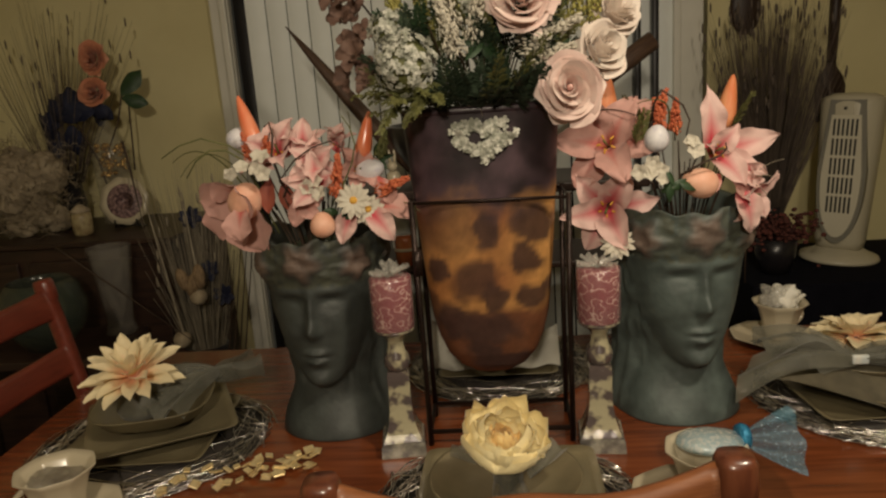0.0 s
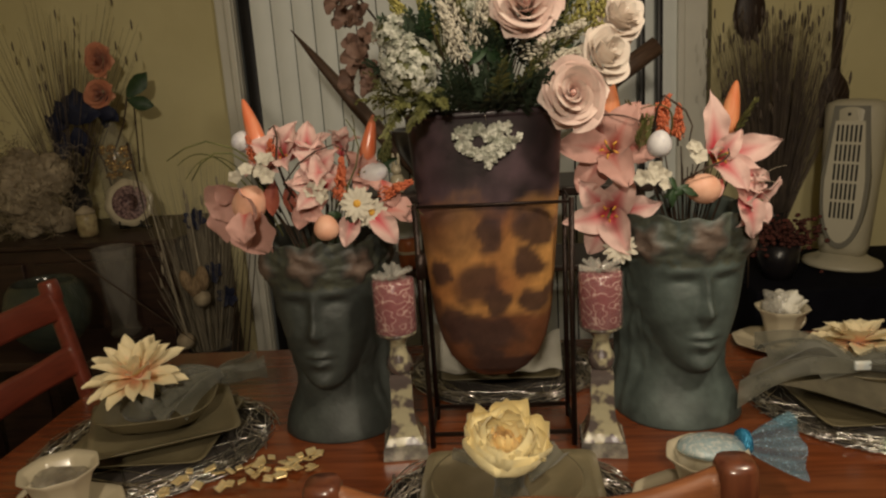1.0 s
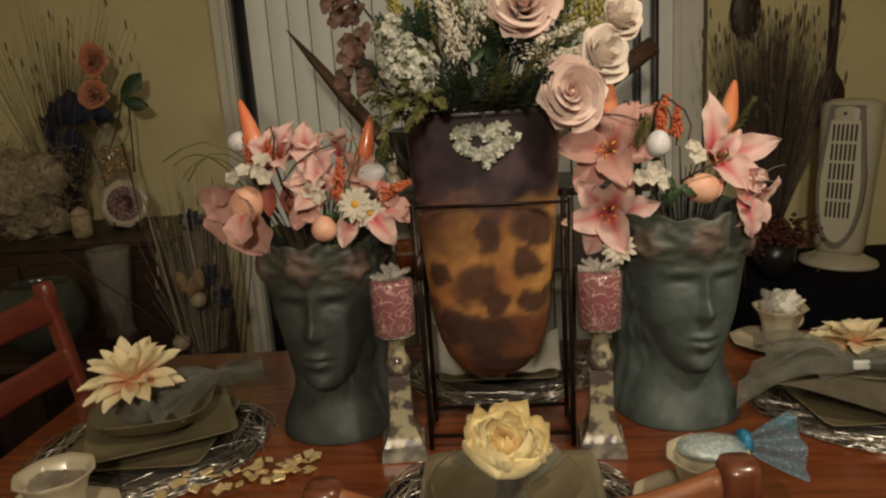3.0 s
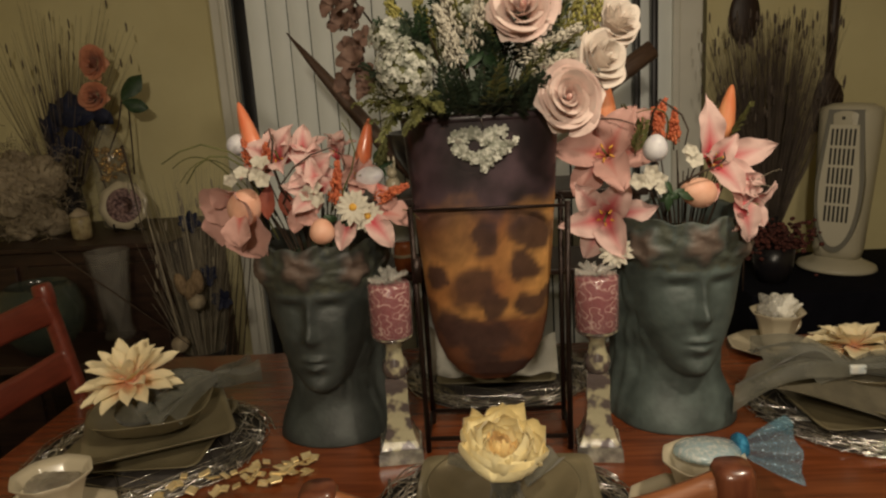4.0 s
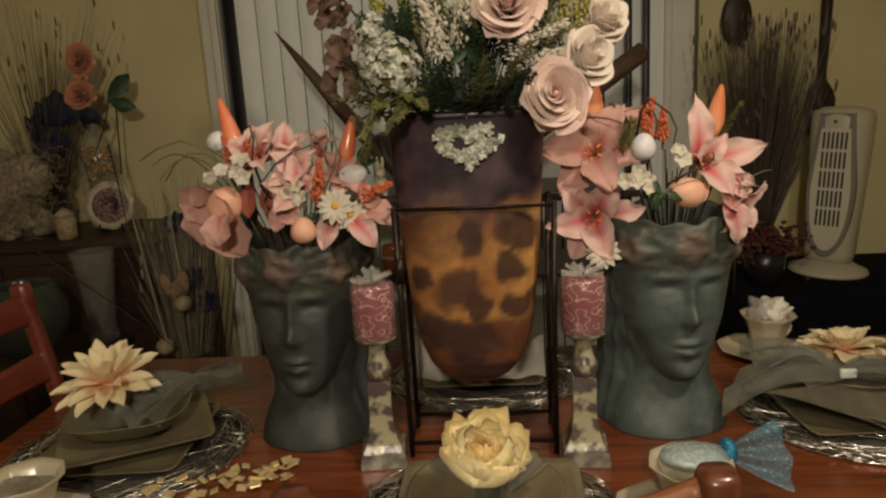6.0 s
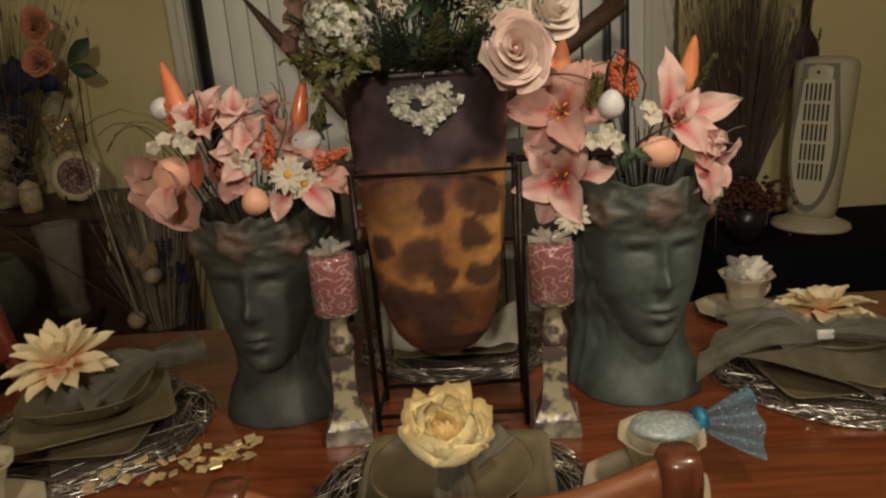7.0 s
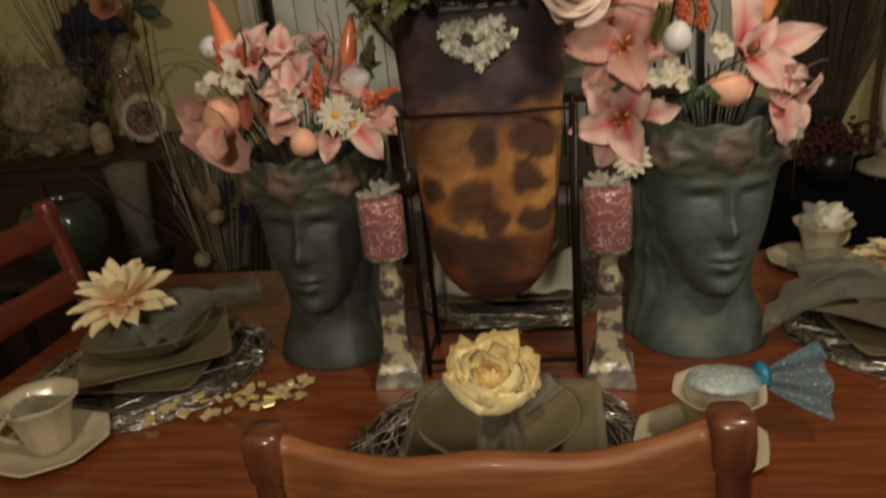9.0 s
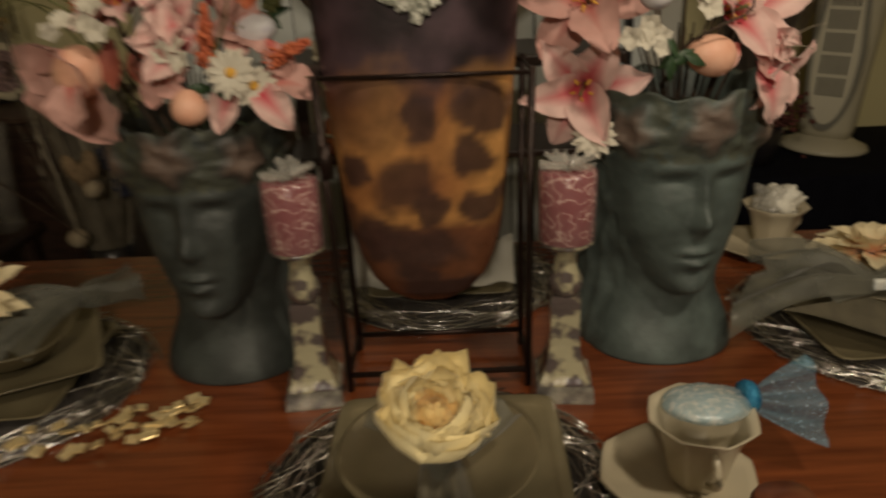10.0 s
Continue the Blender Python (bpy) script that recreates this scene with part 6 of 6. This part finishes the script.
def grass_bundle(p, n, r, h, material, label, seed, pot_mat, pot=(0.07, 0.2), lean=(0, 0), name="grass_bundle", thin=0.0016):
    rnd = random.Random(seed)
    ob = thing(name, p, label, "dried grass")
    part("pot", lathe([(pot[0] * 0.7, 0), (pot[0], pot[1] * 0.4), (pot[0] * 0.75, pot[1] * 0.9), (pot[0] * 0.85, pot[1]), (pot[0] * 0.7, pot[1]), (0.003, pot[1] * 0.8)], 24), pot_mat, ob)
    bm = bmesh.new()
    for k in range(n):
        a, q = rnd.uniform(0, 6.28), rnd.random() ** 0.8 * r
        hh = h * rnd.uniform(0.6, 1.0)
        tube(arc((0.2 * q * math.cos(a), 0.2 * q * math.sin(a), pot[1] * 0.8), (q * math.cos(a) + lean[0], 0.6 * q * math.sin(a) + lean[1], hh), 0.02, 6, rnd.uniform(-0.05, 0.05)), thin * rnd.uniform(0.7, 1.5), thin * 0.3, 4, bm)
        if k % 6 == 0:
            e = Vector((q * math.cos(a) + lean[0], 0.6 * q * math.sin(a) + lean[1], hh))
            bmesh.ops.create_icosphere(bm, subdivisions=1, radius=1, matrix=Matrix.Translation(e) @ Matrix.Diagonal((0.004, 0.004, 0.022, 1)))
    tagged(part("grass_mass", bm, material, ob), kind="stuff")
    return ob


grass_bundle((1.09, 2.86, 0.651), 900, 0.27, 0.98, GRASS, "tall bundle of dry grey brown grass in a dark pot", 1, POTBLACK, thin=0.0012)
rb = thing("dried_flower_bunch", (1.02, 2.60, 0.652), "bunch of dark red dried flowers on the black cloth", "dried flowers")
bm = bmesh.new()
rnd = random.Random(3)
for k in range(340):
    v = Vector((rnd.gauss(0.01, 0.055), rnd.gauss(0, 0.04), 0.15 + rnd.gauss(0, 0.032)))
    s = rnd.uniform(0.006, 0.012)
    bmesh.ops.create_icosphere(bm, subdivisions=1, radius=1, matrix=Matrix.Translation(v) @ Matrix.Diagonal((s, s, s * 0.8, 1)))
tagged(part("flower_mass", bm, DRIEDRED, rb), kind="stuff")
part("basket", lathe([(0.05, 0), (0.07, 0.06), (0.075, 0.13), (0.07, 0.13), (0.003, 0.1)], 24), POTBLACK, rb)
tagged(part("place_card", box((0, 0, 0.02), (0.045, 0.003, 0.04), 0.001, 1), WHITENAP, m=pose(0.87, 2.47, 0.85, -10, 0, 10), smooth=False), "small blank white card on a stick", "card")
tagged(part("card_stick", tube([(0.87, 2.473, 0.652), (0.87, 2.473, 0.86)], 0.003, seg=6), TWIG), "thin stick that holds a card", "stick")


# ---- cabinet and dried flowers on the other side of the door ----
cab = thing("low_cabinet", (-1.78, 2.77, 0), "dark walnut cabinet crowded with dried flowers", "cabinet")
part("body", box((0, 0, 0.455), (1.15, 0.55, 0.91), 0.006), DARKWOOD, cab, smooth=False)
part("top", box((0, 0, 0.92), (1.19, 0.59, 0.02), 0.005), DARKWOOD, cab, smooth=False)
for x in (-0.28, 0.28):
    d_ = part("cabinet_door", box((x, -0.28, 0.46), (0.52, 0.02, 0.8), 0.006), DARKWOOD, cab, smooth=False)
    part("handle", tube([(x * 0.2, -0.30, 0.5), (x * 0.2, -0.30, 0.6)], 0.006, seg=8), SILVER, d_)

dp = thing("display_plate", (0, 0, 0), "scalloped white plate with a plum floral print on a stand", "plate", m=pose(-1.477, 2.73, 1.040, 78, 0, 8))
bm = bmesh.new()
prof = [(0.046, -0.008), (0.068, -0.006), (0.095, 0.004), (0.096, 0.006), (0.074, -0.001), (0.002, -0.003)]
lathe(prof, 48, bm=bm)
for v in bm.verts:
    a = math.atan2(v.co.y, v.co.x)
    k = 1 + 0.035 * math.sin(8 * a) * min(1, v.co.xy.length / 0.08) ** 3
    v.co.x *= k
    v.co.y *= k
part("dish", bm, CREAM, dp)
part("print", lathe([(0.070, 0.0003), (0.068, 0.0012), (0.002, -0.0006)], 30), PLUMPRINT, dp, "plum coloured floral print")
ps = thing("plate_stand", (-1.465, 2.725, 0.931), "dark wire stand under a display plate", "stand")
for s in (-1, 1):
    part("prong", tube([(s * 0.045, 0.05, 0), (s * 0.045, -0.03, 0.012), (s * 0.045, -0.035, 0.04)], 0.004, seg=6), BLACK, ps)
part("bar", tube([(-0.06, 0, 0.012), (0.06, 0, 0.012)], 0.004, seg=6), BLACK, ps)

bo = thing("glass_bottle", (-1.585, 2.88, 0.931), "clear glass bottle filled with gold beads", "bottle")
part("bottle_glass", lathe([(0.06, 0), (0.068, 0.01), (0.07, 0.16), (0.075, 0.26), (0.07, 0.33), (0.04, 0.38), (0.022, 0.40), (0.02, 0.45), (0.024, 0.455), (0.003, 0.45)], 28), GLASSC, bo)
bm = bmesh.new()
rnd = random.Random(6)
for k in range(44):
    a, r = rnd.uniform(0, 6.28), rnd.uniform(0.03, 0.060)
    bmesh.ops.create_icosphere(bm, subdivisions=1, radius=rnd.uniform(0.007, 0.016), matrix=Matrix.Translation((r * math.cos(a), r * math.sin(a), rnd.uniform(0.2, 0.33))))
tagged(part("beads", bm, AMBER, bo, "gold beads"), kind="stuff")
rose((-1.555, 2.82, 1.605), (0.1, -1, 0.1), 1.12, 2, "peach silk rose above a bottle", 0, 0.80)
PEACHROSES = rose((-1.575, 2.82, 1.475), (0.1, -1, 0.15), 1.0, 2, "peach silk rose above a bottle", 50, 0.86)
part("stalk", tube(arc((-1.585, 2.88, 1.2), (-1.56, 2.86, 1.58), 0.0, 8, 0.05), 0.004, 0.003, 6), TWIG, PEACHROSES, m=PEACHROSES.matrix_basis.inverted())
BIGLEAF = petal("leaf", 0.13, 0.075, LEAF, mid=0.5, tip=0.8, cup=-0.3, bend=-0.5, start=0.2, ruffle=0.08, seed=41)
NAVYLEAF = petal("leaf", 0.13, 0.075, NAVY, mid=0.5, tip=0.7, cup=-0.3, bend=-0.6, start=0.2, ruffle=0.08, seed=42)
lf = thing("leaf_sprig", (-1.475, 2.84, 1.455), "large dark green silk leaves on a stem", "leaves")
part("leaf", BIGLEAF, None, lf, m=facing((0, 0, 0), (0.1, -1, 0.3), -38))
part("leaf", BIGLEAF, None, lf, m=facing((0.0, 0, -0.01), (0.2, -1, 0.2), -108, 0.8))
part("stem", tube([(0, 0, 0), (-0.03, 0.0, -0.1), (-0.12, 0.02, -0.25)], 0.0035, seg=6), TWIG, lf)
nl = thing("leaf_sprig", (-1.70, 2.84, 1.40), "bunch of dark navy silk leaves", "leaves")
rnd = random.Random(9)
for k in range(16):
    part("leaf", NAVYLEAF, None, nl, m=facing((rnd.uniform(-0.12, 0.12), rnd.uniform(-0.03, 0.05), rnd.uniform(-0.07, 0.07)), (rnd.uniform(-0.6, 0.6), -1, rnd.uniform(-0.3, 0.8)), rnd.uniform(0, 360), rnd.uniform(0.7, 1.1)))
part("stem", tube([(0, 0, 0), (0.06, 0.04, -0.2), (0.1, 0.04, -0.45)], 0.004, seg=6), TWIG, nl)
grass_bundle((-1.80, 2.90, 0.931), 120, 0.36, 0.95, GRASS, "spray of dark dried grass behind the roses", 5, POTBLACK, (0.06, 0.22), (0.05, 0), thin=0.0014)


def pampas_heap(p, s, n, label, seed, material=PAMPAS):
    rnd = random.Random(seed)
    ob = thing("pampas_plumes", p, label, "dried plumes")
    for k in range(11):
        c = Vector((rnd.uniform(-0.42, 0.42) * s[0], rnd.uniform(-0.3, 0.3) * s[1], rnd.uniform(0.12, 0.9) * s[2]))
        r = rnd.uniform(0.05, 0.085)
        o = part("plume", ball((0, 0, 0), (r, r * 0.8, r * 1.1), 4), material, ob, m=Matrix.Translation(c) @ pose(0, 0, 0, rnd.uniform(-30, 30), rnd.uniform(-40, 40), 0))
        for v in o.data.vertices:
            v.co *= 1 + 0.30 * noise.noise(v.co * 28 + c * 9) + 0.16 * noise.noise(v.co * 75 + c * 5)
    bm = bmesh.new()
    for k in range(n):
        v = Vector((rnd.gauss(0, 0.40) * s[0], rnd.gauss(-0.1, 0.35) * s[1], abs(rnd.gauss(0.5, 0.28)) * s[2]))
        d = Vector((rnd.uniform(-1, 1), rnd.uniform(-1, 0.2), rnd.uniform(-0.4, 1))).normalized() * rnd.uniform(0.03, 0.08)
        tube([v, v + d * 0.5 + Vector((0, 0, 0.006)), v + d], rnd.uniform(0.0008, 0.0018), 0.0004, 3, bm)
    tagged(part("fibre", bm, material, ob), kind="stuff")
    return ob


pampas_heap((-1.86, 2.68, 0.931), (0.26, 0.14, 0.34), 2200, "heap of cream dried pampas plumes", 2)
pampas_heap((-2.12, 2.66, 0.931), (0.22, 0.14, 0.5), 1100, "heap of brown dried plumes", 3, GRASS)
cj = thing("small_jar", (-1.602, 2.62, 0.931), "small tan jar with a lid on the cabinet", "jar")
part("jar_body", lathe([(0.03, 0), (0.036, 0.01), (0.038, 0.07), (0.034, 0.09)], 20), TANJAR, cj)
part("lid", lathe([(0.036, 0.09), (0.037, 0.098), (0.02, 0.112), (0.008, 0.12), (0.002, 0.122)], 20), PAMPAS, cj)

low = thing("low_bench", (-1.66, 2.25, 0), "dark low bench in front of the cabinet", "bench")
part("bench_top", box((0, 0, 0.60), (0.72, 0.34, 0.03), 0.005), DARKWOOD, low, smooth=False)
for x in (-0.32, 0.32):
    for y in (-0.13, 0.13):
        part("leg", box((x, y, 0.292), (0.04, 0.04, 0.585), 0.004), DARKWOOD, low, smooth=False)
gb = thing("glass_bowl", (-1.55, 2.22, 0.616), "dark green round glass bowl on the bench", "bowl")
part("bowl_glass", lathe([(0.06, 0), (0.07, 0.005), (0.13, 0.08), (0.14, 0.15), (0.12, 0.22), (0.10, 0.24), (0.095, 0.24), (0.12, 0.2), (0.12, 0.09), (0.003, 0.02)], 36), GLASSG, gb)
cv = thing("crystal_vase", (-1.355, 2.34, 0.616), "tall cut crystal vase on the bench", "vase")
part("vase_glass", lathe([(0.05, 0), (0.055, 0.01), (0.045, 0.05), (0.06, 0.2), (0.075, 0.32), (0.07, 0.32), (0.05, 0.18), (0.003, 0.03)], 12), GLASSC, cv, smooth=False)
BUNDLE = grass_bundle((-1.06, 2.36, 0.0), 200, 0.20, 1.24, PALEGRASS, "tall bundle of pale dried stems in a floor vase", 7, POTBLACK, (0.09, 0.55), (0.0, 0), "stem_bundle", 0.0015)
for k, (x, y, z, r) in enumerate(((-1.095, 2.25, 0.612, 0.030), (-1.015, 2.25, 0.762, 0.029))):
    tagged(part("pod_ball", ball((x, y, z), (r, r, r), 3), PAMPAS), "round pale dried seed ball on a stem", "seed ball", "seed balls")
    blade((x + 0.01, y, z), (x - 0.06 + 0.05 * k, y + 0.01, 1.12), 0.0, 0.006, PALEGRASS, "thick pale dried stem", 0.05, "dried_stem", of=BUNDLE)
for k, (x, z) in enumerate(((-1.055, 0.825), (-1.0, 0.835), (-1.025, 0.81))):
    tagged(part("seed_husk", ball((x, 2.24, z), (0.022, 0.018, 0.045), 2, m=pose(0, 0, 0, 0, -20 + 20 * k, 0)), HUSK), "tan dried seed husk on a stem", "seed husk", "seed husks")
for k, (x, z) in enumerate(((-1.04, 1.02), (-0.96, 0.74), (-1.0, 0.83))):
    ob = thing("navy_flower", (x, 2.34, z), "small navy blue dried flower", "flower", "navy flowers", m=facing((x, 2.34, z), (0, -1, 0.3), 0, 0.42))
    ring_of(ob, NAVYLEAF, 7, 30, 0.004, 0, 0.8, 0, 10)
for k in range(4):
    blade((-0.98 + 0.02 * k, 2.34, 0.5), (-0.90 + 0.035 * k, 2.33, 0.9 + 0.07 * k), 0.01, 0.003, TWIG, "dark dried twig", 0.04, "dried_twig", of=BUNDLE)
blade((-1.52, 2.3, 0.95), (-1.05, 2.22, 0.62), 0.0, 0.004, TWIG, "long dark dried twig", 0.0, "dried_twig", of=BUNDLE)
blade((-1.42, 2.68, 1.28), (-1.36, 2.62, 0.935), 0.0, 0.006, TWIG, "dark curved twig beside a plate", 0.05, "dried_twig", of=BUNDLE)
